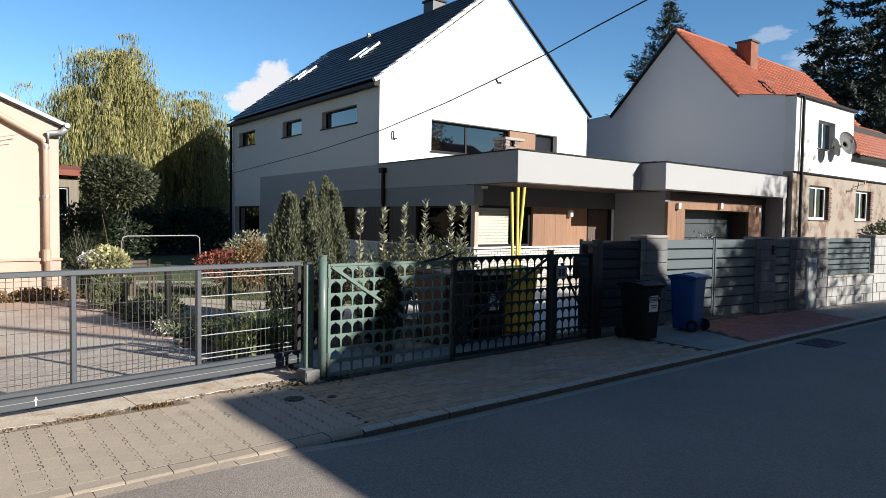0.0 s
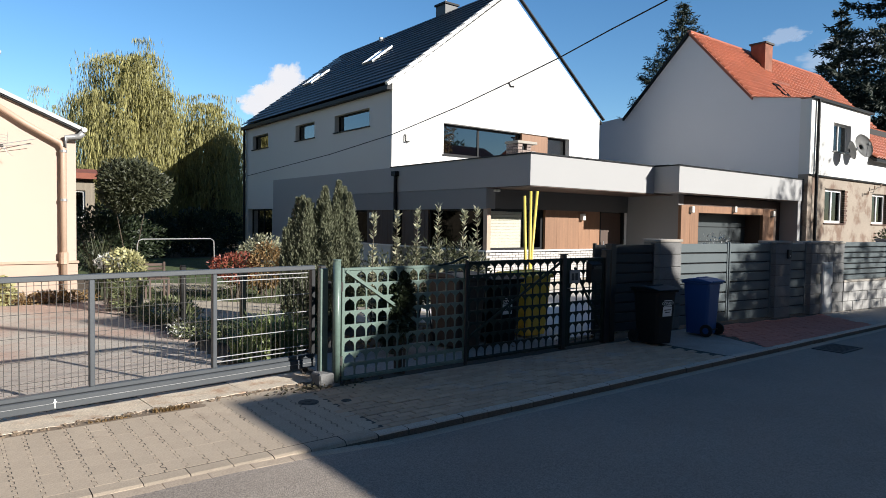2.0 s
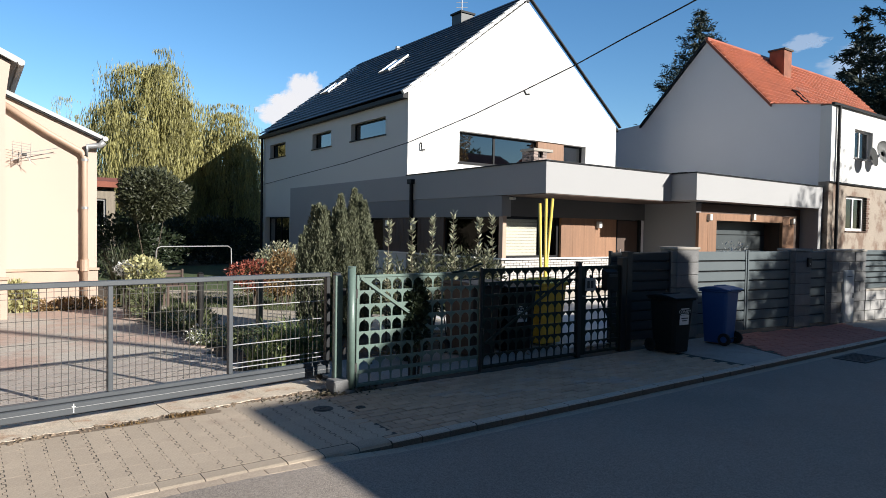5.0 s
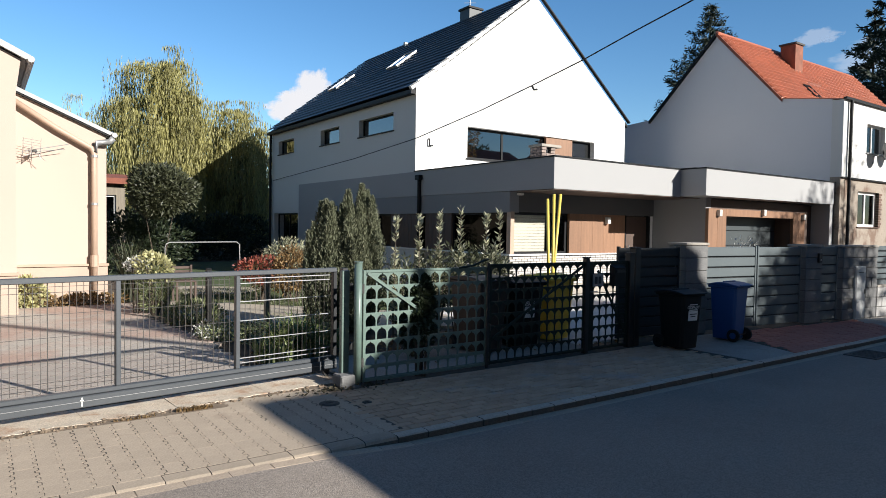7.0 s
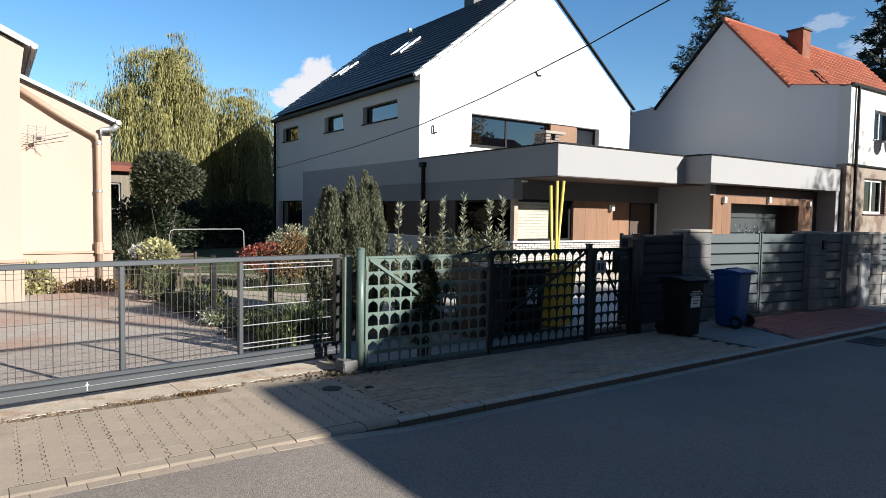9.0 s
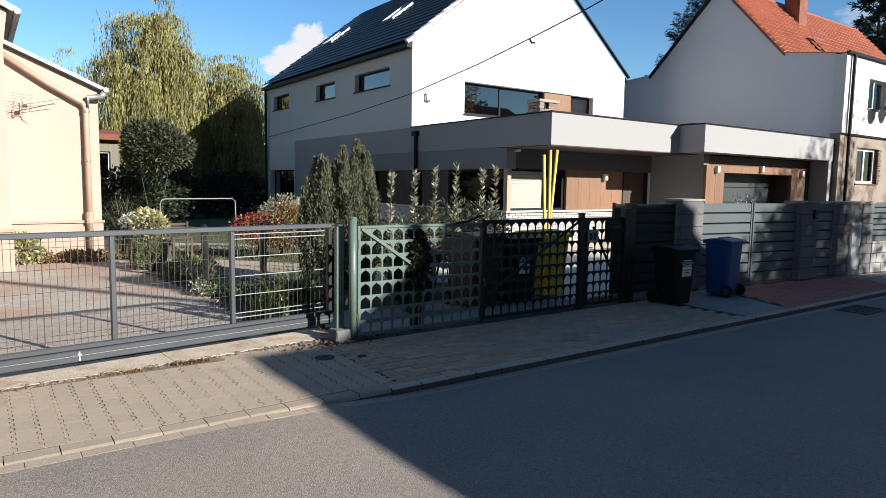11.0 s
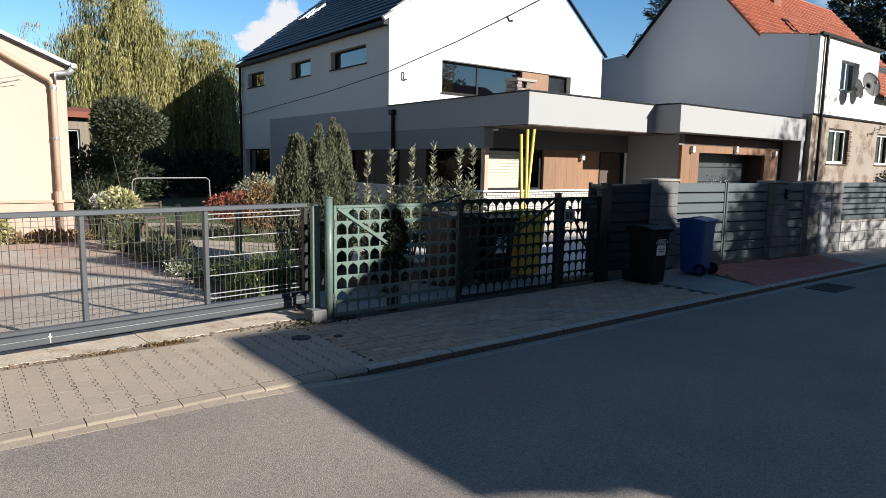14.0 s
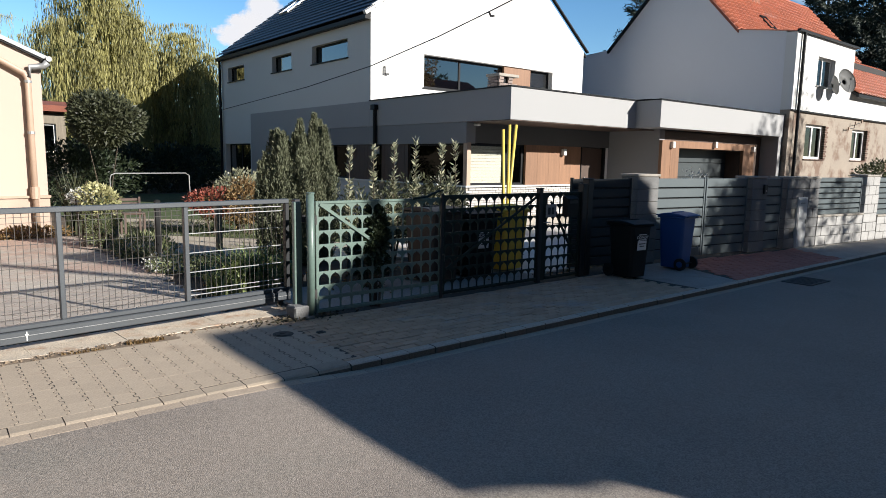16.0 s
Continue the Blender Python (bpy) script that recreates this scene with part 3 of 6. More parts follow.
# verge tiles on the front rake, both slopes
for s in (-1, 1):
    for r in range(rows_n):
        d = r * row_l
        m = Matrix.Translation((XM + s * (XM - XH + 0.2 - d * math.cos(slope)), YH - 0.05, ZE - 0.05 + d * math.sin(slope) + 0.10))
        m = m @ Matrix.Rotation(-slope if s < 0 else math.pi + slope, 4, "Y")
        m = m @ Matrix.Rotation(0.07 if s < 0 else 0.0, 4, "Y")
        z0, z1 = (-0.075, 0.050) if s < 0 else (-0.03, 0.03)
        part("verge_tile", boxes((-0.03, row_l - 0.012, -0.02, 0.10, z0, z1), bevel=0.008, m=m), M_WHITE if s < 0 else M_FRAME, house,
             "pale verge tile" if s < 0 else "dark verge tile", world=True)
part("ridge_cap", tube([(XM, YH, ZR + 0.06), (XM, YB + 0.1, ZR + 0.06)], 0.11, 10), M_ROOFD, house, "dark ridge tiles", world=True)
chim = part("chimney", boxes((15.22, 15.82, 19.86, 20.46, 8.8, 10.10)), M_ANTH, house, "dark clad chimney", world=True)
part("cap", boxes((15.17, 15.87, 19.81, 20.51, 10.10, 10.17)), M_FRAME, chim, world=True)
for a, b in ((20.75, 21.50), (25.75, 26.55)):
    d0, d1 = 2.86, 3.98
    m = Matrix.Translation((XM - (XM - XH + 0.2), 0, ZE + 0.04)) @ Matrix.Rotation(-slope, 4, "Y")
    w = part("skylight", boxes((d0, d1, a, a + 0.06, 0.03, 0.115), (d0, d1, b - 0.06, b, 0.03, 0.115), (d0, d0 + 0.06, a + 0.06, b - 0.06, 0.03, 0.105),
                               (d1 - 0.06, d1, a + 0.06, b - 0.06, 0.03, 0.115), m=m), M_ZINC, house, "roof window with light frame", world=True)
    part("pane", boxes((d0 + 0.07, d1 - 0.07, a + 0.07, b - 0.07, 0.05, 0.09), m=m), M_GLASSR, w, world=True)
vent = part("roof_vent", tube([(14.95, 24.0, ZR - 0.35), (14.95, 24.0, ZR + 0.02)], 0.06, 8), M_ZINC, house, "small pale roof vent", world=True)
part("cowl", tube([(14.95, 24.0, ZR + 0.02), (14.95, 24.0, ZR + 0.10)], 0.09, 8), M_WFRAME, vent, world=True)
ant = part("aerial", tube([(15.5, 20.2, 10.18), (15.5, 20.2, 11.4)], 0.02, 6), M_ZINC, house, "thin roof aerial", world=True)
for z in (10.42, 10.62, 10.84, 11.1):
    part("element", tube([(15.22, 20.2, z - 0.06), (15.78, 20.2, z + 0.06)], 0.010, 5), M_ZINC, ant, world=True)
part("downpipe", tube([(XH - 0.08, 15.95, 3.22), (XH - 0.08, 15.95, 0)], 0.055, 10), M_FRAME, house, "black downpipe", world=True)
part("hopper", boxes((XH - 0.17, XH - 0.003, 15.84, 16.06, 3.10, 3.24), bevel=0.01), M_FRAME, house, "black rainwater hopper", world=True)
part("downpipe", tube([(XH - 0.10, YB - 0.1, ZE - 0.1), (XH - 0.10, YB - 0.1, 0)], 0.055, 10), M_FRAME, house, "black downpipe", world=True)

# flat-roofed ground floor in front
annex = thing("entrance_wing", (13, 12, 0), "light grey flat-roofed entrance wing with wood cladding", "house")
YE, YGA, XGA = 12.0, 10.22, 16.15
part("roof_slab", boxes((XH - 0.035, X2, YC, YH - 0.003, 2.64, ZC)), M_LGREY, annex, "light grey roof edge", world=True)
part("roof_slab", boxes((X2, XO, YC2, YH - 0.003, 2.655, ZC - 0.01)), M_LGREY, annex, "light grey garage roof edge", world=True)
part("coping", boxes((XH - 0.06, X2 + 0.0, YC - 0.03, YC + 0.3, ZC, ZC + 0.03), (XH - 0.06, XH + 0.3, YC + 0.3, YH - 0.01, ZC, ZC + 0.03)), M_FRAME, annex,
     "dark metal coping", world=True)
part("coping", boxes((X2 - 0.03, XO, YC2 - 0.03, YC2 + 0.3, ZC - 0.01, ZC + 0.022), (X2 - 0.03, X2 + 0.27, YC2 + 0.3, YC + 0.8, ZC - 0.01, ZC + 0.032)), M_FRAME, annex,
     "dark metal coping", world=True)
part("soffit", boxes((XH - 0.02, XO - 0.02, YC + 0.02, YE + 0.3, 2.62, 2.638)), M_DKBROWN, annex, "dark brown soffit", world=True)
# front of the lintel band: its deeper shade is painted as darker grey
part("lintel", boxes((XH + 0.28, XGA, YE, YE + 0.3, 2.14, 2.62)), M_GREYD, annex, "grey lintel over the entrance, darkened for deeper shade", world=True)
part("lintel", boxes((XH - 0.02, XH + 0.28, YE, 18.66, 2.12, 2.637)), M_GREY, annex, "darker grey lintel band", world=True)
part("plinth", boxes((XH + 0.03, 14.9, YE + 0.03, YE + 0.33, 0, 1.03), (XH + 0.03, XH + 0.3, YE + 0.33, 18.66, 0, 1.03)), M_CONC, annex, "plinth core", world=True)
part("sill", boxes((XH - 0.03, 14.92, YE - 0.04, YE + 0.3, 1.05, 1.09), (XH - 0.03, XH + 0.3, YE + 0.3, 18.66, 1.05, 1.09)), M_WFRAME, annex, "pale sill", world=True)
wall_window(annex, "y", YE, 10.72, 12.62, 1.09, 2.14, depth=0.10, mullions=(12.0,), gm=M_GLASSC, fw=0.06, sill=False, fm=M_FRAME)
for i in range(12):
    part("blind_slat", boxes((10.80, 11.95, YE + 0.20, YE + 0.21, 1.14 + i * 0.078, 1.213 + i * 0.078)), M_BLIND, annex, world=True)
part("corner_post", boxes((XH + 0.02, XH + 0.14, YE - 0.005, YE + 0.14, 1.09, 2.14)), M_BROWN, annex, world=True)
for k in range(5):
    x = 12.66 + k * 0.45
    part("cladding_board", boxes((x, x + 0.4485, YE + 0.02, YE + 0.10, 1.09, 2.14), bevel=0.002), M_WOOD, annex, "brown wood cladding board", world=True)
door = part("front_door", boxes((14.93, 15.90, YE + 0.06, YE + 0.12, 0.0, 2.12), bevel=0.005), M_DKBROWN, annex, "brown front door, darkened for its shade", world=True)
part("handle", tube([(15.05, YE - 0.01, 1.3), (15.05, YE - 0.01, 0.8)], 0.015, 8), M_ZINC, door, world=True)
part("door_frame", boxes((15.90, 16.0, YE, YE + 0.14, 0, 2.14), (14.90, 14.93, YE, YE + 0.14, 0, 2.14)), M_FRAME, annex, world=True)
part("side_light", boxes((16.0, 16.14, YE + 0.02, YE + 0.10, 0, 2.14)), M_WFRAME, annex, "white side panel", world=True)
part("garage_side_wall", boxes((XGA, XGA + 0.25, YGA + 0.1, YH - 0.01, 0, 2.655)), M_GREY, annex, world=True)
part("garage_front", weld(boxes(*[(a, b, YGA + 0.1, YGA + 0.35, c, d) for a, b, c, d in wall_boxes(XGA + 0.25, XO - 0.02, 0, 2.62, [(17.02, 20.73, 0, 2.14)])])),
     M_DKBROWN, annex, "garage front, brown darkened for shade under the roof", world=True)
for k in range(2):
    x = XGA + k * 0.435
    part("cladding_board", boxes((x, x + 0.43, YGA + 0.0, YGA + 0.098, 0, 2.36), bevel=0.004), M_WOOD, annex, "brown wood cladding board", world=True)
for k in range(2):
    x = 20.75 + k * 0.365
    part("cladding_board", boxes((x, x + 0.36, YGA + 0.0, YGA + 0.098, 0, 2.36), bevel=0.004), M_WOOD, annex, "brown wood cladding board", world=True)
part("cladding_board", boxes((17.02, 20.745, YGA + 0.002, YGA + 0.098, 2.16, 2.36), bevel=0.004), M_WOOD, annex, "brown wood header board", world=True)
gdoor = part("garage_door", boxes((17.0, 20.76, YGA + 0.62, YGA + 0.68, 0, 2.2)), M_ANTH, annex, "anthracite sectional garage door", world=True)
for k in range(5):
    part("section", boxes((17.0, 20.76, YGA + 0.59, YGA + 0.62, k * 0.44 + 0.01, k * 0.44 + 0.43), bevel=0.008), M_GDOOR, gdoor, world=True)
part("garage_reveal", boxes((16.86, 17.0, YGA + 0.352, YGA + 0.68, 0, 2.2), (20.76, 20.9, YGA + 0.352, YGA + 0.68, 0, 2.2), (16.86, 20.9, YGA + 0.352, YGA + 0.68, 2.2, 2.34)), M_DKBROWN, annex, "dark brown garage reveal", world=True)
part("end_wall", boxes((XO - 0.22, XO, YC2 + 0.02, YGA + 0.1, 0, 2.655)), M_LGREY, annex, world=True)
for x, y, z in ((16.6, YGA, 2.24), (18.9, YGA, 2.30), (21.3, YGA, 2.22), (14.1, YE, 1.98)):
    l_ = part("wall_light", boxes((x - 0.06, x + 0.06, y - 0.10, y + 0.02, z - 0.09, z + 0.09), bevel=0.012), M_LAMPW, annex, "small white wall light", world=True)
    part("lens", boxes((x - 0.045, x + 0.045, y - 0.085, y - 0.015, z - 0.096, z - 0.09)), M_GLASS, l_, world=True)
for y, z in ((17.3, 1.95), (15.9, 1.93)):
    part("wall_light", boxes((XH - 0.12, XH + 0.02, y - 0.06, y + 0.06, z - 0.09, z + 0.09), bevel=0.012), M_LAMPW, annex, "small white wall light", world=True)
cam_box = part("security_lamp", boxes((10.75, 10.87, 12.0 - 0.16, 12.0 - 0.02, 2.54, 2.60), bevel=0.012), M_LAMPW, annex, "small white camera under the soffit", world=True)
# window strip on the flank
for a, b, kind_ in ((12.15, 14.45, 0), (14.45, 15.75, 1), (15.75, 16.2, 0), (16.2, 17.7, 1), (17.7, 18.6, 0)):
    if kind_:
        n = int((b - a) / 0.15)
        for k in range(n):
            y = a + k * (b - a) / n
            # flank boards: the wood cladding in a darker colour for its shaded side
            part("cladding_board", boxes((XH + 0.02, XH + 0.10, y, y + (b - a) / n - 0.006, 1.09, 2.12), bevel=0.004), M_DKBROWN, annex,
                 "brown cladding board, darkened for the shaded flank", world=True)
    else:
        wall_window(annex, "x", XH, a, b, 1.09, 2.12, depth=0.08, gm=M_GLASSD, fw=0.05, sill=False)
part("inner_wall", boxes((XH + 1.5, XH + 1.6, YE + 0.5, YH, 0, 2.6), (XH + 0.4, 15, YE + 0.9, YE + 0.95, 0, 2.6)), M_DARKROOM, annex, world=True)

# brick flue on the flat roof
flue = thing("brick_flue", pose(13.05, 13.4, ZC) @ Matrix.Diagonal((0.74, 0.74, 1.06, 1)), "low brick flue stack with slab cap on the flat roof", "chimney")
part("core", boxes((-0.44, 0.44, -0.29, 0.29, 0, 0.45)), M_MORTAR, flue)
part("cap", boxes((-0.52, 0.52, -0.37, 0.37, 0.62, 0.69), bevel=0.01), M_CONC, flue, "concrete cap slab")
for r in range(8):
    for c in range(4):
        x = -0.47 + c * 0.235 + (0.02 if r % 2 else 0)
        if r >= 6 and c % 2:
            continue
        part("brick", boxes((x, x + 0.225, -0.32, -0.22, r * 0.077, r * 0.077 + 0.066), bevel=0.006), M_FLUE, flue)
    for c in range(3):
        y = -0.21 + c * 0.18
        part("brick", boxes((-0.47, -0.37, y, y + 0.17, r * 0.077, r * 0.077 + 0.066), bevel=0.006), M_FLUE, flue)
part("pot", boxes((-0.30, 0.30, -0.2, 0.2, 0.45, 0.62)), M_FRAME, flue)

# ---- neighbouring house with orange roof ----
YO, YA, ZA, YS, ZS = 9.61, 14.02, 9.02, 11.57, 6.30
XQ = 27.2
nb = thing("orange_roof_house", (26, 13, 0), "old house with orange tiled roof and half-bare plaster front", "house")
part("gable_wall", prism([(YO + 0.302, 0), (YO + 0.302, 6.05), (YS, ZS), (YA, ZA - 0.06), (16.77, 6.25), (20.5, 6.0), (20.5, 0)], "x", XO + 0.06, XO + 0.40), M_SHADEWALL, nb,
     "pale grey rendered gable wall", world=True)
up_holes = [(24.09, 25.53, 4.43, 5.40)]
lo_holes = [(23.71, 25.33, 1.96, 3.14), (27.83, 29.36, 1.97, 3.13)]
part("upper_front_wall", weld(boxes(*[(a, b, YO - 0.05, YO + 0.3, c, d) for a, b, c, d in wall_boxes(XO + 0.06, 36, 3.54, 6.0, up_holes + [(XQ, 36, 4.45, 6.0)])])), M_WHITE, nb, "white rendered upper wall", world=True)
part("lower_front_wall", weld(boxes(*[(a, b, YO, YO + 0.3, c, d) for a, b, c, d in wall_boxes(XO + 0.06, 36, 0, 3.54, lo_holes)])), M_OLD, nb,
     "patchy bare plaster lower wall", world=True)
part("drip_edge", boxes((XO + 0.06, 36, YO - 0.09, YO - 0.052, 3.50, 3.545)), M_FRAME, nb, "thin dark drip edge", world=True)
wall_window(nb, "y", YO - 0.05, *up_holes[0][:2], *up_holes[0][2:], depth=0.14, fm=M_WFRAME, gm=M_GLASS, mullions=(24.8,), sillm=M_ZINC)
for h in lo_holes:
    wall_window(nb, "y", YO, *h, depth=0.12, fm=M_WFRAME, gm=M_GLASS, mullions=((h[0] + h[1]) / 2,), fw=0.09, sillm=M_OLDBRICK)
    for r in range(14):
        z = h[2] + r * 0.084
        part("reveal_brick", boxes((h[1], h[1] + (0.24 if r % 2 else 0.16), YO - 0.012, YO + 0.1, z, z + 0.072), bevel=0.008), M_OLDBRICK, nb, "bare brick of the reveal", world=True)
part("room", boxes((XO + 0.5, 35.8, YO + 1.2, YO + 1.3, 0, 6)), M_DARKROOM, nb, world=True)
part("flat_roof", boxes((XO + 0.4, XQ, YO + 0.3, YS + 0.2, 5.9, 6.0)), M_FRAME, nb, world=True)
part("eave_gutter", boxes((XO + 0.0, XQ + 0.1, YO - 0.16, YO - 0.052, 5.99, 6.06)), M_FRAME, nb, "dark eave gutter", world=True)
part("parapet_trim", boxes((XO + 0.02, XO + 0.44, YO, YS, 6.0, 6.03), m=Matrix.Translation((0, YO, 6.0)) @ Matrix.Rotation(math.atan2(0.3, 1.96), 4, "X") @ Matrix.Translation((0, -YO, -6.0))), M_ROOFO, nb, "thin red trim", world=True)
fs = math.atan2(ZA - ZS, YA - YS)
part("roof_slab", prism([(YS - 0.1, ZS - 0.1), (YA, ZA - 0.04), (16.85, 6.2), (16.85, 6.05), (YA, ZA - 0.25), (YS, ZS - 0.25)], "x", XO + 0.38, 33.5), M_FRAME, nb, "roof underlay", world=True)
part("verge_board", prism([(YA, ZA + 0.06), (16.9, 6.19), (16.9, 6.09), (YA, ZA - 0.05)], "x", XO - 0.06, XO + 0.06), M_FRAME, nb, "dark verge board", world=True)
part("verge_board", prism([(YA, ZA + 0.08), (YS - 0.05, ZS + 0.02), (YS - 0.05, ZS - 0.10), (YA, ZA - 0.06)], "x", XO - 0.02, XO + 0.06), M_ROOFR, nb, "dark red verge board", world=True)
part("ridge_cap", tube([(XO, YA, ZA + 0.05), (33.5, YA, ZA + 0.05)], 0.085, 10), M_ROOFO, nb, "orange ridge tiles", world=True)
ch = part("chimney", boxes((26.3, 26.9, 13.1, 13.7, 7.6, 9.20)), M_BRICK, nb, "red brick chimney added to cast a shadow patch", world=True)
part("cap", boxes((26.25, 26.95, 13.05, 13.75, 9.20, 9.27)), M_IRON, ch, world=True)
part("snow_guard", boxes((26.2, 27.3, 12.55, 12.6, 7.5, 7.6)), M_ROOFR, nb, world=True)
hm = Matrix.Translation((25.55, 12.0, ZS + (12.0 - YS) * math.tan(fs))) @ Matrix.Rotation(fs, 4, "X")
hatch = part("roof_hatch", boxes((0, 0.06, 0, 0.72, 0.02, 0.13), (0.42, 0.48, 0, 0.72, 0.02, 0.13), (0.06, 0.42, 0, 0.06, 0.02, 0.13), (0.06, 0.42, 0.66, 0.72, 0.02, 0.13), m=hm), M_FRAME, nb, "dark roof hatch", world=True)
part("pane", boxes((0.06, 0.42, 0.06, 0.66, 0.05, 0.08), m=hm), M_GLASSR, hatch, world=True)
part("downpipe", tube([(22.72, YO - 0.13, 5.98), (22.72, YO - 0.13, 0.0)], 0.05, 10), M_FRAME, nb, "dark downpipe", world=True)
part("corner_brick_strip", boxes((XO + 0.03, XO + 0.36, YO - 0.03, YO + 0.0, 0, 3.5)), M_OLD, nb, "bare plaster corner strip", world=True)
br = part("wire_bracket", tube([(27.0, YO - 0.02, 3.10), (27.0, YO - 0.14, 3.10), (27.55, YO - 0.14, 3.16), (27.60, YO - 0.14, 3.30), (28.3, YO - 0.14, 3.40)], 0.012, 6), M_IRON, nb, "rusty wire bracket on the bare plaster", world=True)
for x, z in ((27.0, 3.10), (27.6, 3.33), (28.2, 3.42)):
    part("insulator", tube([(x, YO - 0.16, z - 0.05), (x, YO - 0.16, z + 0.07)], 0.03, 8), M_BROWN, br, world=True)
# lower roof further along
part("low_roof_slab", prism([(YO - 0.25, 4.38), (YO + 1.9, 6.2), (YO + 1.9, 6.0), (YO - 0.25, 4.28)], "x", XQ + 0.02, 36), M_FRAME, nb, "roof underlay", world=True)
part("eave_gutter", boxes((XQ, 36, YO - 0.32, YO - 0.20, 4.28, 4.38)), M_FRAME, nb, "dark eave gutter", world=True)
part("step_wall", boxes((XQ - 0.3, XQ, YO + 0.3, YO + 4, 3.5, 6.0)), M_WHITE, nb, world=True)
NB_TILES, NB_LOW = [], []
nr, nc = 14, 43
rl = math.hypot(YA - YS, ZA - ZS) / nr
for r in range(nr):
    for c in range(nc):
        d = (nr - r) * rl
        NB_TILES.append(Matrix.Translation((XO + 0.05 + c * 0.26, YA - d * math.cos(fs), ZA - d * math.sin(fs) + 0.02)) @ Matrix.Rotation(fs, 4, "X") @ Matrix.Rotation(math.pi / 2, 4, "Z") @ Matrix.Translation((0, -0.26, 0)))
fl = math.atan2(1.82, 2.15)
for r in range(11):
    for c in range(33):
        d = r * rl
        NB_LOW.append(Matrix.Translation((XQ + 0.05 + c * 0.26, YO - 0.28 + d * math.cos(fl), 4.40 + d * math.sin(fl))) @ Matrix.Rotation(fl, 4, "X") @ Matrix.Rotation(math.pi / 2, 4, "Z") @ Matrix.Translation((0, -0.26, 0)))


def satellite_dish(x, y, z, r, label, aim=(-0.35, -1, 0.30)):
    d = thing("satellite_dish", (x, y, z), label, "satellite dish", "satellite dishes")
    bm = bmesh.new()
    rings = []
    axis = look((0, 0, 0), Vector(aim))
    for i in range(1, 6):
        q = i / 5
        rings.append([bm.verts.new(axis @ Vector((r * q * math.cos(a), r * q * math.sin(a) * 1.08, -0.35 * r * q * q))) for a in [k * math.pi / 10 for k in range(20)]])
    for a, b in zip(rings, rings[1:]):
        for k in range(20):
            bm.faces.new([a[k], a[(k + 1) % 20], b[(k + 1) % 20], b[k]])
    bm.faces.new(rings[0])
    bmesh.ops.solidify(bm, geom=bm.faces[:], thickness=0.015)
    part("reflector", bm, M_DISH, d, smooth=True)
    tip = axis @ Vector((0, 0, -0.75 * r))
    part("arm", tube([axis @ Vector((0, -r, -0.3 * r)), tip], 0.012, 6), M_ZINC, d)
    part("receiver", boxes((tip.x - 0.04, tip.x + 0.04, tip.y - 0.05, tip.y + 0.05, tip.z - 0.04, tip.z + 0.04), bevel=0.012), M_DISH, d)
    part("bracket", tube([(0, 0.05, 0), (0.0, 0.30, -0.1), (0, 0.30, -0.35)], 0.02, 6), M_ZINC, d)
    return d


satellite_dish(25.50, YO - 0.38, 4.64, 0.40, "grey satellite dish fixed to the white wall")
satellite_dish(24.55, YO - 0.38, 4.44, 0.30, "smaller grey satellite dish turned edge-on beside the window", (0.75, -0.9, 0.25))

# ---- left-hand house ----
lh = thing("peach_house", (-2, 15, 0), "peach rendered old house with sheet metal verge", "house")
part("main_wall", prism([(-9, 0), (0.54, 0), (0.54, 4.04), (0.62, 4.67), (-4.9, 7.30), (-9, 5.3)], "y", 14.2, 20), M_PEACH, lh, world=True)
part("main_plinth", boxes((-9, 0.56, 14.16, 14.2, 0, 0.72)), M_PEACHD, lh, "darker plinth", world=True)
part("main_plinth_ledge", boxes((-9, 0.58, 14.12, 14.22, 0.72, 0.77)), M_BROWN, lh, world=True)
part("main_roof", prism([(0.77, 4.74), (-4.9, 7.46), (-9.6, 5.2), (-9.6, 5.05), (-4.9, 7.34), (0.77, 4.62)], "y", 14.1, 20.2), M_ZINC, lh, "sheet metal roof edge", world=True)
part("main_gutter", tube([(0.77, 13.95, 4.64), (0.77, 20.2, 4.64)], 0.06, 8), M_ZINC, lh, world=True)
part("side_wall", prism([(0.40, 0), (2.20, 0), (2.20, 3.588), (0.40, 4.362)], "y", 15.5, 21), M_PEACH, lh, world=True)
part("side_plinth", boxes((0.48, 2.22, 15.47, 15.5, 0, 0.78)), M_PEACHD, lh, "darker plinth", world=True)
part("side_plinth_ledge", boxes((0.48, 2.24, 15.43, 15.5, 0.79, 0.84)), M_BROWN, lh, "brown plinth ledge", world=True)
part("side_roof", prism([(0.40, 4.46), (2.33, 3.62), (2.33, 3.54), (0.40, 4.37)], "y", 15.40, 21.2), M_ZINC, lh, "sheet metal verge", world=True)
# near-black strip that draws the shadow line under the verge
part("verge_fascia", prism([(0.40, 4.37), (2.31, 3.54), (2.31, 3.51), (0.40, 4.335)], "y", 15.42, 15.5), M_FRAME, lh, "dark strip painted as the shadow under the verge", world=True)
part("gutter", tube([(2.33, 15.27, 3.56), (2.33, 21.2, 3.56)], 0.055, 8), M_ZINC, lh, "zinc gutter", world=True)
dp = part("downpipe", tube([(0.50, 15.40, 4.12), (1.30, 15.40, 3.60), (1.90, 15.40, 3.26), (1.96, 15.40, 3.15), (1.96, 15.40, 0.05)], 0.06, 10), M_BROWN, lh,
          "brown downpipe", world=True, smooth=True)
part("elbow", tube([(2.31, 15.32, 3.50), (2.24, 15.34, 3.42), (2.02, 15.40, 3.38), (1.96, 15.40, 3.18)], 0.065, 10), M_ZINC, dp, "zinc elbow", world=True, smooth=True)
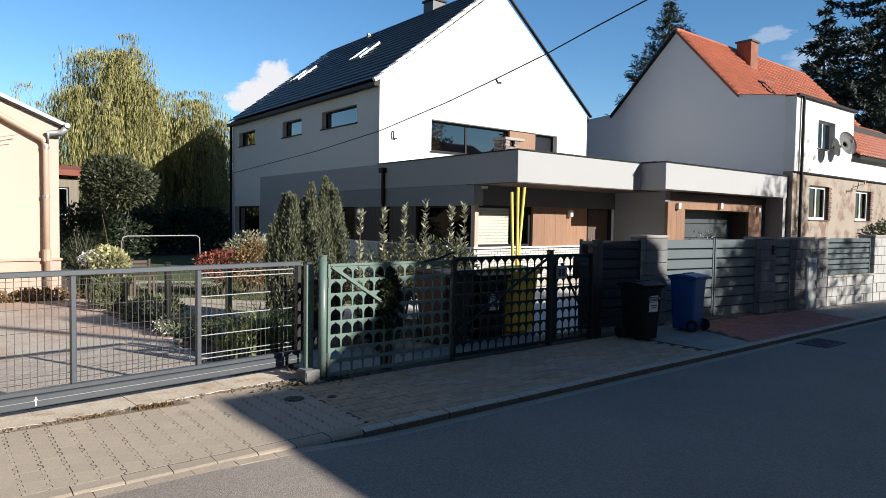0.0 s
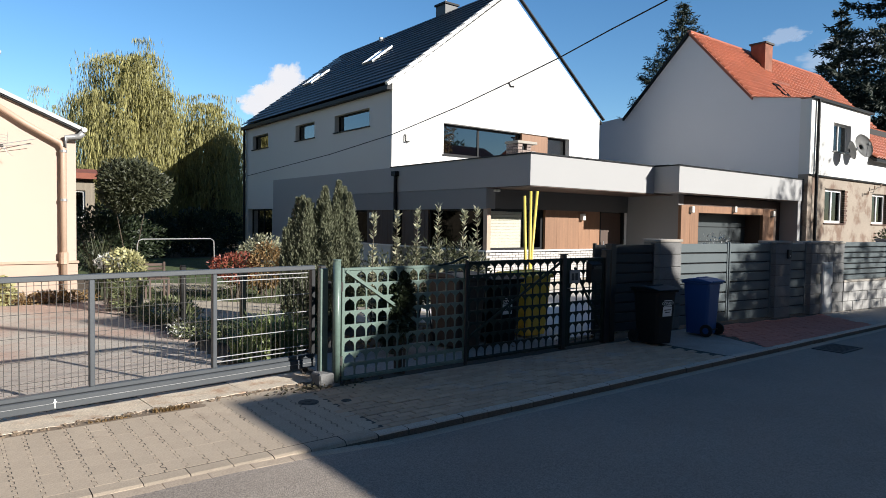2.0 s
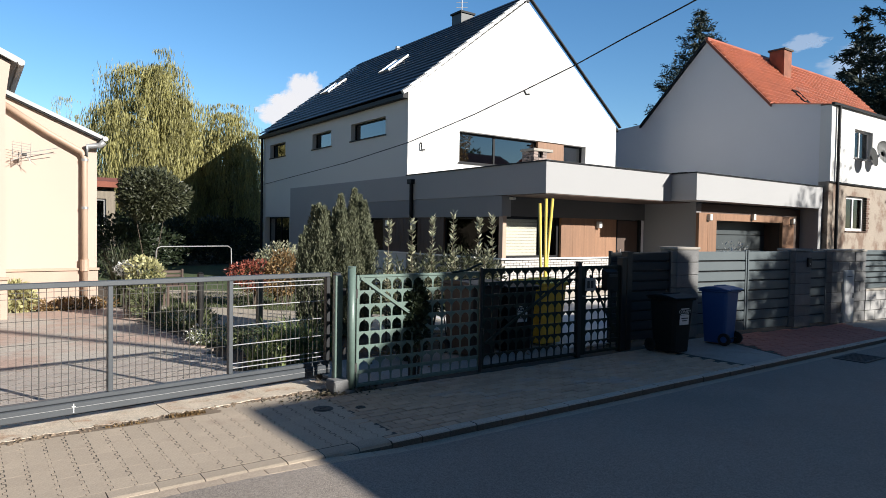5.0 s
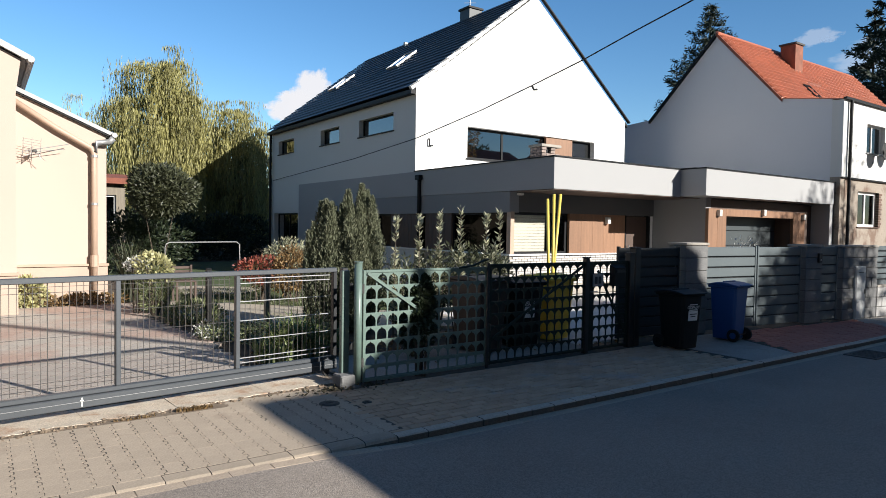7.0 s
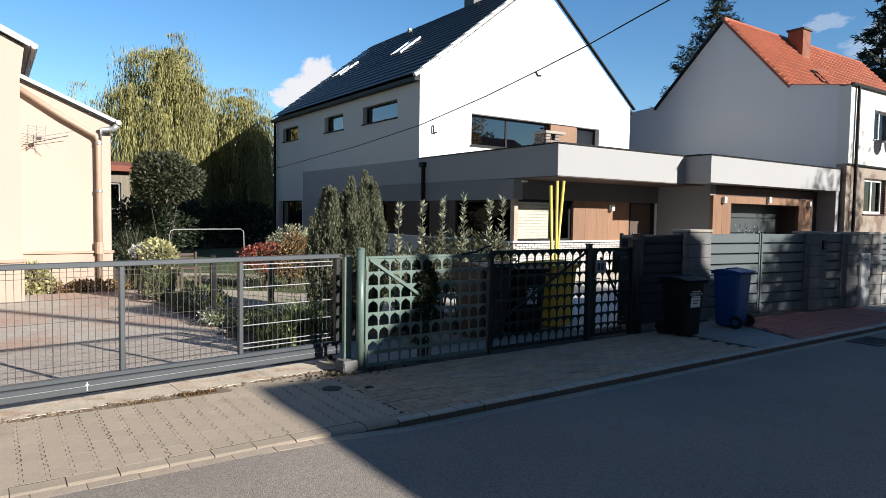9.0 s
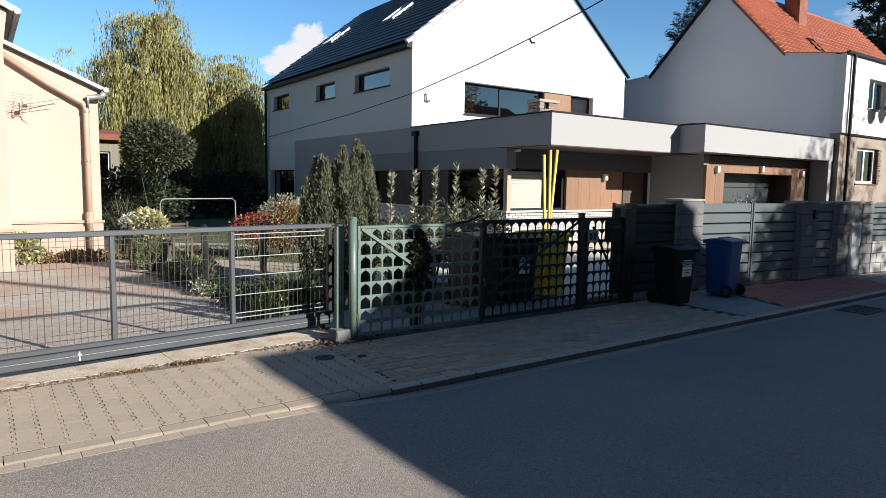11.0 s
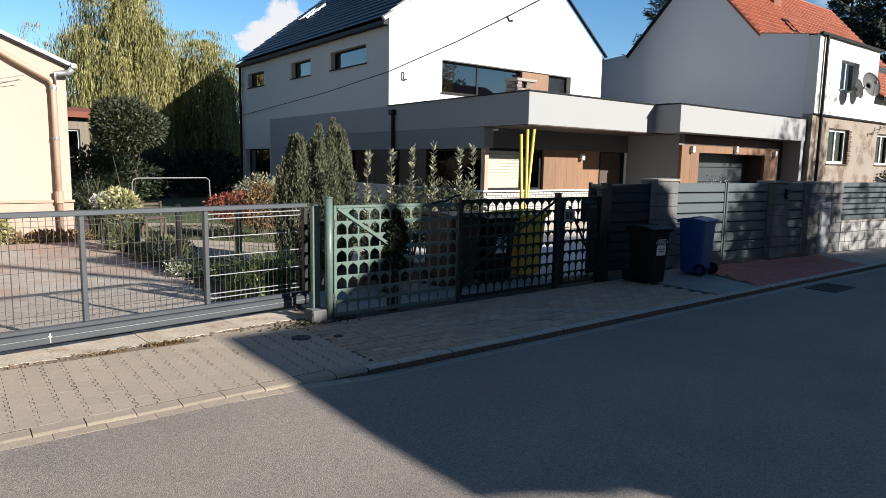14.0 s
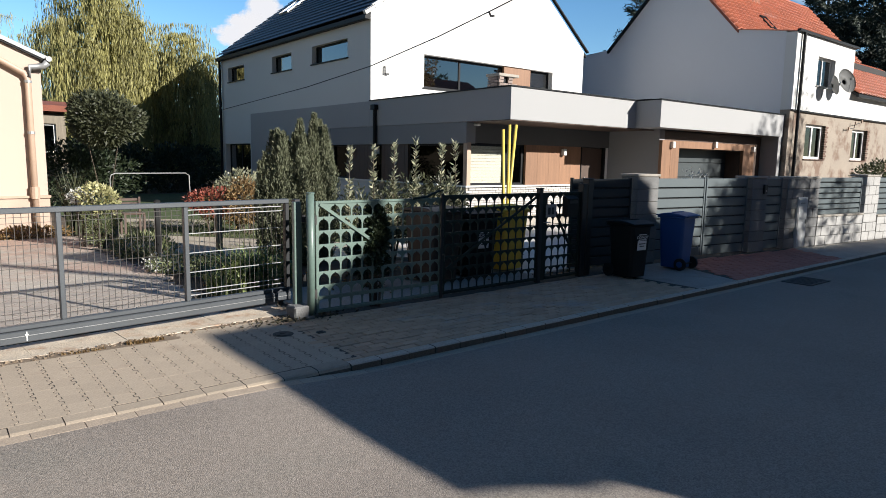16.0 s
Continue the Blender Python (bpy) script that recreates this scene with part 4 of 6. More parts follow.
for z in (0.9, 2.1, 3.1):
    part("clamp", tube([(1.96, 15.40, z - 0.025), (1.96, 15.40, z + 0.025)], 0.072, 10), M_ZINC, dp, world=True)
part("pipe_shoe", tube([(1.96, 15.40, 0.78), (1.96, 15.40, 1.02)], 0.085, 10), M_BROWN, dp, world=True)

aerial = thing("tv_aerial", pose(0.86, 15.42, 3.08) @ Matrix.Diagonal((0.66, 0.8, 0.8, 1)), "old grid television aerial on the peach wall", "aerial")
part("boom", tube([(-0.20, -0.25, 0.02), (0.95, -0.12, 0.28)], 0.010, 6), M_ZINC, aerial)
part("boom", tube([(0.0, -0.25, 0.02), (0.85, -0.12, 0.14)], 0.007, 6), M_ZINC, aerial)
part("bracket", tube([(-0.1, 0.1, -0.12), (-0.1, -0.23, -0.12), (-0.1, -0.23, 0.10)], 0.013, 6), M_IRON, aerial)
part("junction_box", boxes((-0.02, 0.10, -0.29, -0.22, 0.0, 0.07), bevel=0.01), M_IRON, aerial)
for k in range(6):
    z = -0.02 + k * 0.065
    part("grid_rod", tube([(-0.28, -0.26, z + 0.03), (0.20, -0.30, z - 0.02)], 0.005, 5), M_ZINC, aerial)
for x in (-0.27, -0.05, 0.18):
    part("grid_rod", tube([(x, -0.28, -0.06), (x + 0.03, -0.28, 0.36)], 0.006, 5), M_ZINC, aerial)
for a, b in (((0.05, -0.25, 0.0), (0.32, -0.3, -0.20)), ((0.0, -0.25, 0.0), (-0.30, -0.3, -0.14)), ((0.1, -0.25, 0.05), (0.20, -0.3, -0.18))):
    part("element", tube([a, b], 0.006, 5), M_ZINC, aerial)

# small building behind the garden
shed = thing("garden_house", (2.5, 27, 0), "small low building with old red tiled roof", "house")
part("wall", boxes(*[(a, b, 26, 26.3, c, d) for a, b, c, d in wall_boxes(-2, 4.3, 0, 3.0, [(3.1, 4.0, 1.7, 2.7)])]), M_WOODP, shed, world=True)
wall_window(shed, "y", 26, 3.1, 4.0, 1.7, 2.7, fm=M_WFRAME, depth=0.1)
part("roof", prism([(25.7, 3.30), (28.5, 3.62), (31, 3.2), (31, 3.1), (28.5, 3.5), (25.7, 3.10)], "x", -2.3, 4.9), M_ROOFR, shed, world=True)
part("side_wall", boxes((4.0, 4.3, 26.3, 30.8, 0, 3.1)), M_WOODP, shed, world=True)

# ---- sliding gate in a steel frame ----
GA = math.atan2(0.32, 2.83)
gate_m = pose(0.47, 6.44, 0, 0, 0, math.degrees(GA))
sg = thing("sliding_gate", gate_m, "grey steel sliding gate with wire mesh infill", "gate")
G0, G1 = -3.4, 2.88
part("bottom_beam", boxes((G0, G1, -0.05, 0.07, 0.085, 0.19), bevel=0.008), M_STEELG, sg, "thick lower beam")
part("beam_lip", boxes((G0, G1, -0.055, -0.05, 0.1425, 0.1462)), M_ZINC, sg, "bright lip on the beam")
part("top_rail", boxes((G0, G1, -0.03, 0.03, 1.195, 1.245), bevel=0.006), M_STEELG, sg)
part("lower_rail", boxes((G0, G1, -0.03, 0.03, 0.192, 0.235), bevel=0.006), M_STEELG, sg)
for u in (-3.4, -2.9, -1.75, -0.60, 0.53, 1.67):
    part("upright", boxes((u, u + 0.045, -0.028, 0.028, 0.236, 1.194), bevel=0.005), M_STEELG, sg)
part("end_upright", boxes((G1 - 0.05, G1, -0.03, 0.03, 0.236, 1.194), bevel=0.005), M_ANTH, sg, "dark end upright")
wire_v = boxes((-0.0021, 0.0021, 0.034, 0.039, 0.24, 1.19))
me_v = part("mesh_wire", wire_v, M_WIRE, sg).data
for k in range(1, 111):
    w = part("mesh_wire", me_v, None, sg)
    w.location = (-3.3 + k * 0.056, 0, 0)
sg.children[-111].location = (-3.3, 0, 0)
for z in (0.28, 0.33, 0.52, 0.72, 0.92, 1.11, 1.16):
    part("mesh_rod", boxes((G0, 1.66, 0.028, 0.034, z - 0.002, z + 0.002)), M_WIRE, sg)
    part("mesh_rod", boxes((1.72, G1 - 0.05, 0.026, 0.034, z - 0.004, z + 0.004)), M_GALV, sg, "bright galvanised rod")
part("paint_mark", boxes((0.243, 0.252, -0.053, -0.0505, 0.10, 0.180), (0.233, 0.262, -0.053, -0.0505, 0.15, 0.158)), M_PAPER, sg, "white paint splash")
for u in (2.78,):
    part("stop_wheel", tube([(u, 0.02, 0.045), (u, 0.06, 0.045)], 0.04, 10), M_IRON, sg)

# concrete strip under the sliding gate, in uneven pieces
strip = tagged(thing("threshold_strip", pose(0.47, 6.20, 0, 0, 0, 4.9), "cracked pale concrete strip under the gate", "threshold"), kind="structure")
rs = np.random.default_rng(5)
u = -4.0
while u < 2.75:
    l_ = rs.uniform(0.25, 0.8)
    e = min(u + l_ - 0.002, 2.85)
    front = [(u + (e - u) * k / 9, 0.015 * math.sin(3 * u + 0.5 * k) + rs.uniform(-0.030, 0.022)) for k in range(10)]
    slab = prism(front + [(e - 0.002, 0.5), (u + 0.002, 0.5)], "z", -0.1, 0.003 + rs.uniform(-0.002, 0.003))
    slab.transform(Matrix.Rotation(float(rs.uniform(-0.003, 0.003)), 4, "X"))
    part("slab", slab, M_THRESH, strip)
    u += l_
part("joint_soil", boxes((-4.0, 2.85, -0.17, 0.10, -0.1, -0.0025)), M_EARTH, strip, "dry tan soil in the joint")
crumbs = bmesh.new()
for k in range(260):
    x, y, s = rs.uniform(-1.0, 2.9), rs.normal(-0.05, 0.035), rs.uniform(0.004, 0.016)
    m = Matrix.Translation((x, y, 0.002)) @ Matrix.Rotation(float(rs.uniform(0, 3)), 4, "Z") @ Matrix.Rotation(float(rs.uniform(0, 1)), 4, "X")
    box(crumbs, -s, s, -s * 0.7, s * 0.7, -s * 0.5, s * 0.6, m=m)
part("crumbs", crumbs, M_EARTH, strip, "crumbled concrete and soil", kind="stuff")

# guide posts between the gates
gp = thing("guide_post", (3.42, 6.74, 0), "black steel guide post of the sliding gate", "post")
part("upright", boxes((-0.035, 0.035, -0.04, 0.04, 0, 1.24), bevel=0.005), M_ANTH, gp)
part("upright", tube([(0.10, -0.10, 0), (0.10, -0.10, 1.25)], 0.016, 8), M_IRON, gp)
part("roller", tube([(0.06, -0.06, 0.98), (0.06, -0.06, 1.06)], 0.03, 10), M_RUBBER, gp)
part("roller", tube([(0.06, -0.06, 0.30), (0.06, -0.06, 0.38)], 0.03, 10), M_RUBBER, gp)
mp_ = thing("gate_post", (3.22, 6.32, 0), "faded mint flat steel post beside the gate", "post")
part("upright", boxes((-0.045, 0.045, -0.03, 0.03, 0, 1.24), bevel=0.006), M_MINT, mp_)
foot = thing("concrete_footing", (3.22, 6.16, 0), "broken concrete footing at the gate post", "footing")
rough = boxes((-0.12, 0.09, -0.02, 0.20, -0.02, 0.13), bevel=0.014)
bmesh.ops.subdivide_edges(rough, edges=rough.edges[:], cuts=2, use_grid_fill=True)
for v in rough.verts:
    v.co += noise.noise_vector(v.co * 14) * 0.009
part("block", rough, M_BLOCK, foot)
part("chip", boxes((-0.02, 0.08, -0.10, -0.05, -0.02, 0.03), bevel=0.012), M_GREYD, foot)

# ---- old mint gate with cast lattice ----
CW, CH = 0.1398, 0.149


def lattice_tile(name, material):
    """A cast plate with one onion-arched hole."""
    right = [(0.39, -0.43), (0.435, -0.40), (0.435, -0.02), (0.38, 0.17), (0.22, 0.32), (0.07, 0.37), (0.05, 0.45)]
    hole = right + [(-x, z) for x, z in right[::-1]]
    outer = []
    for x, z in hole:
        k = 0.5 / max(abs(x), abs(z))
        outer.append((x * k, z * k))
    outer[0], outer[1], outer[-1], outer[-2] = (0.5, -0.5), (0.5, -0.3), (-0.5, -0.5), (-0.5, -0.3)
    outer[4], outer[-5] = (0.5, 0.5), (-0.5, 0.5)
    bm = bmesh.new()
    lay = []
    for y in (-0.005, 0.005):
        lay.append(([bm.verts.new((x * CW, y, z * CH)) for x, z in outer], [bm.verts.new((x * CW, y, z * CH)) for x, z in hole]))
    n = len(hole)
    for i in range(n):
        j = (i + 1) % n
        (o0, h0), (o1, h1) = lay
        bm.faces.new([o0[i], o0[j], h0[j], h0[i]])
        bm.faces.new([o1[j], o1[i], h1[i], h1[j]])
        bm.faces.new([h0[i], h0[j], h1[j], h1[i]])
    bmesh.ops.recalc_face_normals(bm, faces=bm.faces)
    me = bpy.data.meshes.new(name)
    bm.to_mesh(me)
    bm.free()
    me.materials.append(material)
    return me


TILE_ME = lattice_tile("lattice_tile", M_MINT)
TILE_DK = lattice_tile("lattice_tile", M_GREENSHADE)


def lattice_leaf(name, x0, cols, rows, label, brace, category="gate", group="old gate leaves", top=1.25, paint=M_MINT, tile=TILE_ME):
    g = thing(name, (x0, 6.17, 0), label, category, group)
    w = cols * CW
    for c in range(cols):
        for r in range(rows):
            t_ = part("lattice_tile", tile, None, g)
            t_.location = (0.03 + (c + 0.5) * CW, 0, top - 0.03 - (rows - r - 0.5) * CH if r else 0.065 + 0.5 * CH)
    part("stile", boxes((0, 0.028, -0.016, 0.016, 0.03, top), bevel=0.004), paint, g)
    part("stile", boxes((w + 0.032, w + 0.06, -0.016, 0.016, 0.03, top), bevel=0.004), paint, g)
    part("top_rail", boxes((0.028, w + 0.032, -0.016, 0.016, top - 0.03, top), bevel=0.004), paint, g)
    part("bottom_rail", boxes((0.028, w + 0.032, -0.016, 0.016, 0.032, 0.065), bevel=0.004), paint, g)
    part("middle_rail", boxes((0.028, w + 0.032, -0.022, -0.010, 0.065 + CH, top - 0.03 - (rows - 1) * CH)), paint, g)
    a, b = brace
    d = Vector((b[0] - a[0], 0, b[1] - a[1]))
    part("brace", boxes((0, d.length, -0.024, -0.010, -0.017, 0.017), m=Matrix.Translation((a[0], 0, a[1])) @ Matrix.Rotation(-math.atan2(d.z, d.x), 4, "Y")), paint, g, "diagonal flat brace")
    return g


lattice_leaf("gate_leaf", 3.36, 12, 8, "mint painted cast lattice gate leaf, rusty in places", ((0.05, 1.22), (1.0, 0.60)))
lattice_leaf("gate_leaf", 5.12, 12, 8, "cast lattice gate leaf with diagonal brace, green darkened for shade", ((0.05, 0.35), (1.66, 1.22)), top=1.28, paint=M_GREENSHADE, tile=TILE_DK)
wk = lattice_leaf("wicket_gate", 6.985, 5, 8, "narrow lattice wicket gate beside the post, green darkened for shade", ((0.1, 1.15), (0.70, 0.25)), top=1.28, paint=M_GREENSHADE, tile=TILE_DK)
part("lock_plate", boxes((-0.09, -0.002, -0.02, 0.02, 0.03, 1.28), bevel=0.004), M_GREENSHADE, wk, "solid steel lock plate")
part("lever", tube([(-0.05, -0.02, 0.86), (-0.05, -0.06, 0.86), (0.05, -0.06, 0.86)], 0.008, 6), M_ZINC, wk, "steel lever handle")


def square_post(x, y, h, w, material, label, name="gate_post"):
    p = thing(name, (x, y, 0), label, "post", "gate posts")
    part("shaft", boxes((-w, w, -w, w, 0, h), bevel=0.006), material, p)
    part("cap", boxes((-w - 0.008, w + 0.008, -w - 0.008, w + 0.008, h, h + 0.015), bevel=0.004), material, p)
    return p


rp = thing("round_post", (3.30, 6.16, 0), "round mint painted steel gate post", "post", "gate posts")
part("shaft", tube([(0, 0, 0), (0, 0, 1.33)], 0.042, 14), M_MINT, rp, smooth=True)
part("cap", tube([(0, 0, 1.33), (0, 0, 1.345)], 0.046, 14), M_MINT, rp)
for z in (0.25, 1.05):
    part("hinge", tube([(0.05, -0.01, z - 0.05), (0.05, -0.01, z + 0.05)], 0.018, 8), M_IRON, rp)
square_post(6.865, 6.17, 1.33, 0.036, M_ANTH, "black square steel gate post")
square_post(7.80, 6.17, 1.38, 0.05, M_ANTH, "thick black steel post by the wicket")
square_post(7.98, 6.22, 1.46, 0.06, M_ANTH, "dark steel post ending the slatted fence")
ms_ = thing("meeting_post", (5.08, 6.15, 0), "dark drop bolt between the gate leaves", "bolt")
part("rod", boxes((-0.02, 0.02, -0.025, 0.0, 0.0, 1.30), bevel=0.004), M_ANTH, ms_)
part("handle", tube([(0, -0.03, 0.55), (0.0, -0.07, 0.55), (0, -0.07, 0.47)], 0.008, 6), M_IRON, ms_)

part("raised_rail", tube([(-0.45, -0.02, 1.25), (-0.25, -0.02, 1.27), (-0.06, -0.02, 1.335), (0.0, -0.02, 1.34)], 0.014, 6), M_GREENSHADE, ms_, "curved top rail")
plate = thing("number_plate", (7.06, 6.125, 1.02), "small grey plate with dark marks on the wicket", "sign")
part("plate", boxes((-0.11, 0.11, -0.006, 0.004, -0.09, 0.09), bevel=0.003), M_DISH, plate)
for x in (-0.045, 0.03):
    part("mark", boxes((x - 0.026, x + 0.026, -0.009, -0.0062, -0.05, 0.05)), M_INK, plate)
mail = thing("letter_box", (7.45, 6.10, 0.93), "black steel letter box hung on the wicket", "letter box")
part("body", prism([(-0.05, 0), (0.05, 0), (0.05, 0.30), (-0.05, 0.26)], "x", -0.12, 0.12), M_BLACK, mail)
part("flap", boxes((-0.09, 0.09, -0.062, -0.05, 0.19, 0.23)), M_ANTH, mail)

# ---- slatted fence, block pillars ----
FM = pose(8.0, 6.66, 0, 0, 0, math.degrees(-math.atan(0.115)))


def slat_panel(name, u0, u1, z0, z1, label, n, category="fence", group="slatted panels", thick=0.02, stile=0.035, paint=None):
    paint = paint or M_ANTHL
    g = thing(name, FM @ Matrix.Translation((u0, 0, z0)), label, category, group)
    w, h = u1 - u0, z1 - z0
    part("stile", boxes((0, stile, -0.03, 0.03, 0, h), bevel=0.004), paint, g)
    part("stile", boxes((w - stile, w, -0.03, 0.03, 0, h), bevel=0.004), paint, g)
    p = h / n
    me = None
    for k in range(n):
        if me is None:
            me = part("slat", boxes((stile, w - stile, -thick, thick, 0.004, p - 0.024), bevel=0.006), paint, g).data
        else:
            part("slat", me, None, g).location = (0, 0, k * p)
    # dark sheet added behind the slats to draw the shade in their gaps
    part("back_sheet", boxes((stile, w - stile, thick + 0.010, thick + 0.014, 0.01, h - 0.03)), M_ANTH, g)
    return g


slat_panel("slatted_fence", 0.10, 1.46, 0.03, 1.47, "fence panel of horizontal metal slats, colour darkened for its shade", 9, paint=M_ANTHSHADE)
slat_panel("driveway_gate_leaf", 2.10, 3.44, 0.03, 1.48, "anthracite slatted driveway gate leaf", 8, "gate", "driveway gate leaves")
slat_panel("driveway_gate_leaf", 3.47, 4.76, 0.03, 1.48, "anthracite slatted driveway gate leaf", 8, "gate", "driveway gate leaves")
slat_panel("slatted_wicket", 5.36, 5.96, 0.03, 1.48, "narrow anthracite slatted wicket gate", 8, "gate")
slat_panel("slatted_fence", 7.30, 9.24, 0.665, 1.50, "anthracite slatted panel set on the block wall", 7)
slat_panel("slatted_fence", 9.98, 12.2, 0.60, 1.50, "anthracite slatted panel set on the block wall", 7)


def pillar(u0, u1, h, label, depth=0.36, cap=True, name="block_pillar", hole=None, bl=0.40, stone=M_BLOCK):
    g = thing(name, FM @ Matrix.Translation((u0, -0.10, 0)), label, "pillar", "block pillars")
    w = u1 - u0
    part("core", boxes((0.02, w - 0.02, 0.02, depth - 0.02, -0.05, h - 0.01)), M_MORTAR, g)
    n = max(1, round(h / 0.205))
    r = random.Random(int(u0 * 100))
    for k in range(n):
        z = k * h / n
        cols = max(1, round(w / bl))
        off = (w / cols / 2) if (k % 2 and cols > 1) else 0
        edges = sorted({0, w, *[min(w, max(0, off + c * w / cols)) for c in range(cols + 1)]})
        for a, b in zip(edges, edges[1:]):
            if b - a < 0.03:
                continue
            j = r.uniform(-0.006, 0.006)
            if hole and a >= hole[0] - 0.2 and b <= hole[1] + 0.2 and z < hole[2] - 0.05:
                continue
            part("block", boxes((a + 0.004, b - 0.004, j, depth - 0.003 + j, z + 0.006, z + h / n - 0.006), bevel=0.006), stone, g)
    if cap:
        part("cap", boxes((-0.015, w + 0.015, -0.015, depth + 0.02, h, h + 0.045), bevel=0.008), M_CONC, g, "concrete cap slab")
    return g


pillar(1.52, 2.06, 1.49, "grey split block pillar with concrete cap")
pillar(4.80, 5.32, 1.46, "grey split block pillar with concrete cap")
p3 = pillar(6.02, 7.26, 1.45, "wide grey split block pillar holding a meter cabinet", hole=(0.40, 0.74, 1.06))
pillar(7.28, 9.26, 0.62, "low wall of grey split blocks", cap=True, name="block_wall", stone=M_PALEB)
pillar(9.28, 9.92, 1.50, "pale split block pillar with concrete cap", stone=M_PALEB)
pillar(9.96, 13.0, 0.55, "low wall of grey split blocks", cap=True, name="block_wall", stone=M_PALEB)
pillar(13.0, 13.6, 1.50, "pale split block pillar with concrete cap", stone=M_PALEB)
mc = thing("meter_cabinet", FM @ Matrix.Translation((6.42, -0.13, 0)), "tall pale grey electric meter cabinet in the pillar", "cabinet")
part("body", boxes((0, 0.36, 0.0, 0.30, 0, 1.07), bevel=0.008), M_CABINET, mc)
part("door", boxes((0.02, 0.34, -0.012, -0.001, 0.03, 1.04), bevel=0.003), M_CABINET, mc)
part("lock", boxes((0.29, 0.315, -0.02, -0.012, 0.5, 0.60)), M_IRON, mc)
part("vent_slot", boxes((0.08, 0.26, -0.014, -0.0125, 0.94, 0.952)), M_IRON, mc)
ic = thing("door_phone", FM @ Matrix.Translation((5.2, -0.13, 1.25)), "small dark door phone on the pillar", "door phone")
part("body", boxes((-0.05, 0.05, -0.015, 0.03, -0.09, 0.09), bevel=0.006), M_ANTH, ic)
part("button", boxes((-0.015, 0.015, -0.02, -0.015, -0.05, -0.02)), M_ZINC, ic)


# ---- wheeled bins ----
def lettering(text, size):
    """A flat mesh of a printed word, centred on its baseline."""
    cu = bpy.data.curves.new("lettering", "FONT")
    cu.body, cu.size, cu.align_x, cu.extrude = text, size, "CENTER", 0.0006
    ob = bpy.data.objects.new("lettering", cu)
    me = bpy.data.meshes.new_from_object(ob)
    bpy.data.objects.remove(ob)
    me.materials.clear()
    me.materials.append(M_PAPER)
    return me


def wheelie_bin(m, h, w, d, material, label, sticker=False, wheel_side=1):
    g = thing("wheelie_bin", m, label, "bin", "wheeled bins")
    bm = bmesh.new()
    k = 0.80
    rings = []
    for z, s in ((0.03, k), (0.06, k + 0.01), (h * 0.90, 0.985), (h * 0.93, 1.0)):
        ring = []
        rr = 0.05
        for cx, cy, a0 in ((1, 1, 0), (-1, 1, 90), (-1, -1, 180), (1, -1, 270)):
            for q in (0, 30, 60, 90):
                a = radians(a0 + q)
                ring.append(bm.verts.new((cx * (w / 2 * s - rr) + rr * math.cos(a), cy * (d / 2 * s - rr) + rr * math.sin(a), z)))
        rings.append(ring)
    for a, b in zip(rings, rings[1:]):
        for i in range(16):
            bm.faces.new([a[i], a[(i + 1) % 16], b[(i + 1) % 16], b[i]])
    bm.faces.new(rings[0][::-1])
    bm.faces.new(rings[-1])
    part("body", bm, material, g)
    part("rim", boxes((-w / 2 - 0.02, w / 2 + 0.02, -d / 2 - 0.02, d / 2 + 0.02, h * 0.90, h * 0.94), bevel=0.012), material, g)
    pr = [(-d / 2 - 0.05, h * 0.94), (d / 2 + 0.04, h * 0.94), (d / 2 + 0.04, h * 0.955), (d / 4, h * 0.99), (0, h), (-d / 4, h * 0.99), (-d / 2 - 0.05, h * 0.955)]
    lid = prism(pr, "x", -w / 2 - 0.03, w / 2 + 0.03)
    bmesh.ops.bevel(lid, geom=lid.edges[:], offset=0.008, segments=1, affect="EDGES")
    l_ = part("lid", lid, material, g)
    part("lid_rib", boxes((-w / 2 + 0.05, w / 2 - 0.05, -0.02, 0.02, h - 0.004, h + 0.012), bevel=0.004), material, l_)
    yb = wheel_side * d / 2
    part("handle", tube([(-w * 0.36, yb * 1.0, h * 0.93), (-w * 0.36, yb * 1.18, h * 0.95), (w * 0.36, yb * 1.18, h * 0.95), (w * 0.36, yb * 1.0, h * 0.93)], 0.016, 8), material, g)
    for s in (-1, 1):
        wl = part("wheel", tube([(s * w * 0.42, yb * 0.86, 0.10), (s * w * 0.50, yb * 0.86, 0.10)], 0.10, 16), M_RUBBER, g)
        part("hub", tube([(s * w * 0.505, yb * 0.86, 0.10), (s * w * 0.515, yb * 0.86, 0.10)], 0.05, 12), material, wl)
    part("axle", tube([(-w * 0.42, yb * 0.86, 0.10), (w * 0.42, yb * 0.86, 0.10)], 0.012, 6), M_IRON, g)
    if sticker:
        st = part("sticker", boxes((-0.10, 0.09, -0.004, 0.0, 0.44, 0.58), m=Matrix.Translation((-0.01, -d / 2 * 0.905, 0)) @ Matrix.Rotation(0.06, 4, "X")), M_PAPER, g, "white paper sticker")
        on_face = Matrix.Translation((-0.015, -d / 2 * 0.905, 0)) @ Matrix.Rotation(0.06, 4, "X")
        word = part("lettering", lettering("ODPADY", 0.062), None, st, "white printed word")
        word.matrix_basis = on_face @ Matrix.Translation((0, -0.0055, 0.612)) @ Matrix.Rotation(radians(90), 4, "X")
        for z, wd in ((0.595, 0.085), (0.672, 0.085), (0.535, 0.07), (0.50, 0.05)):
            part("mark", boxes((-wd, wd, -0.006, -0.0045, z - 0.007, z + 0.007), m=on_face), M_PAPER if z > 0.59 else M_INK, st)
    return g


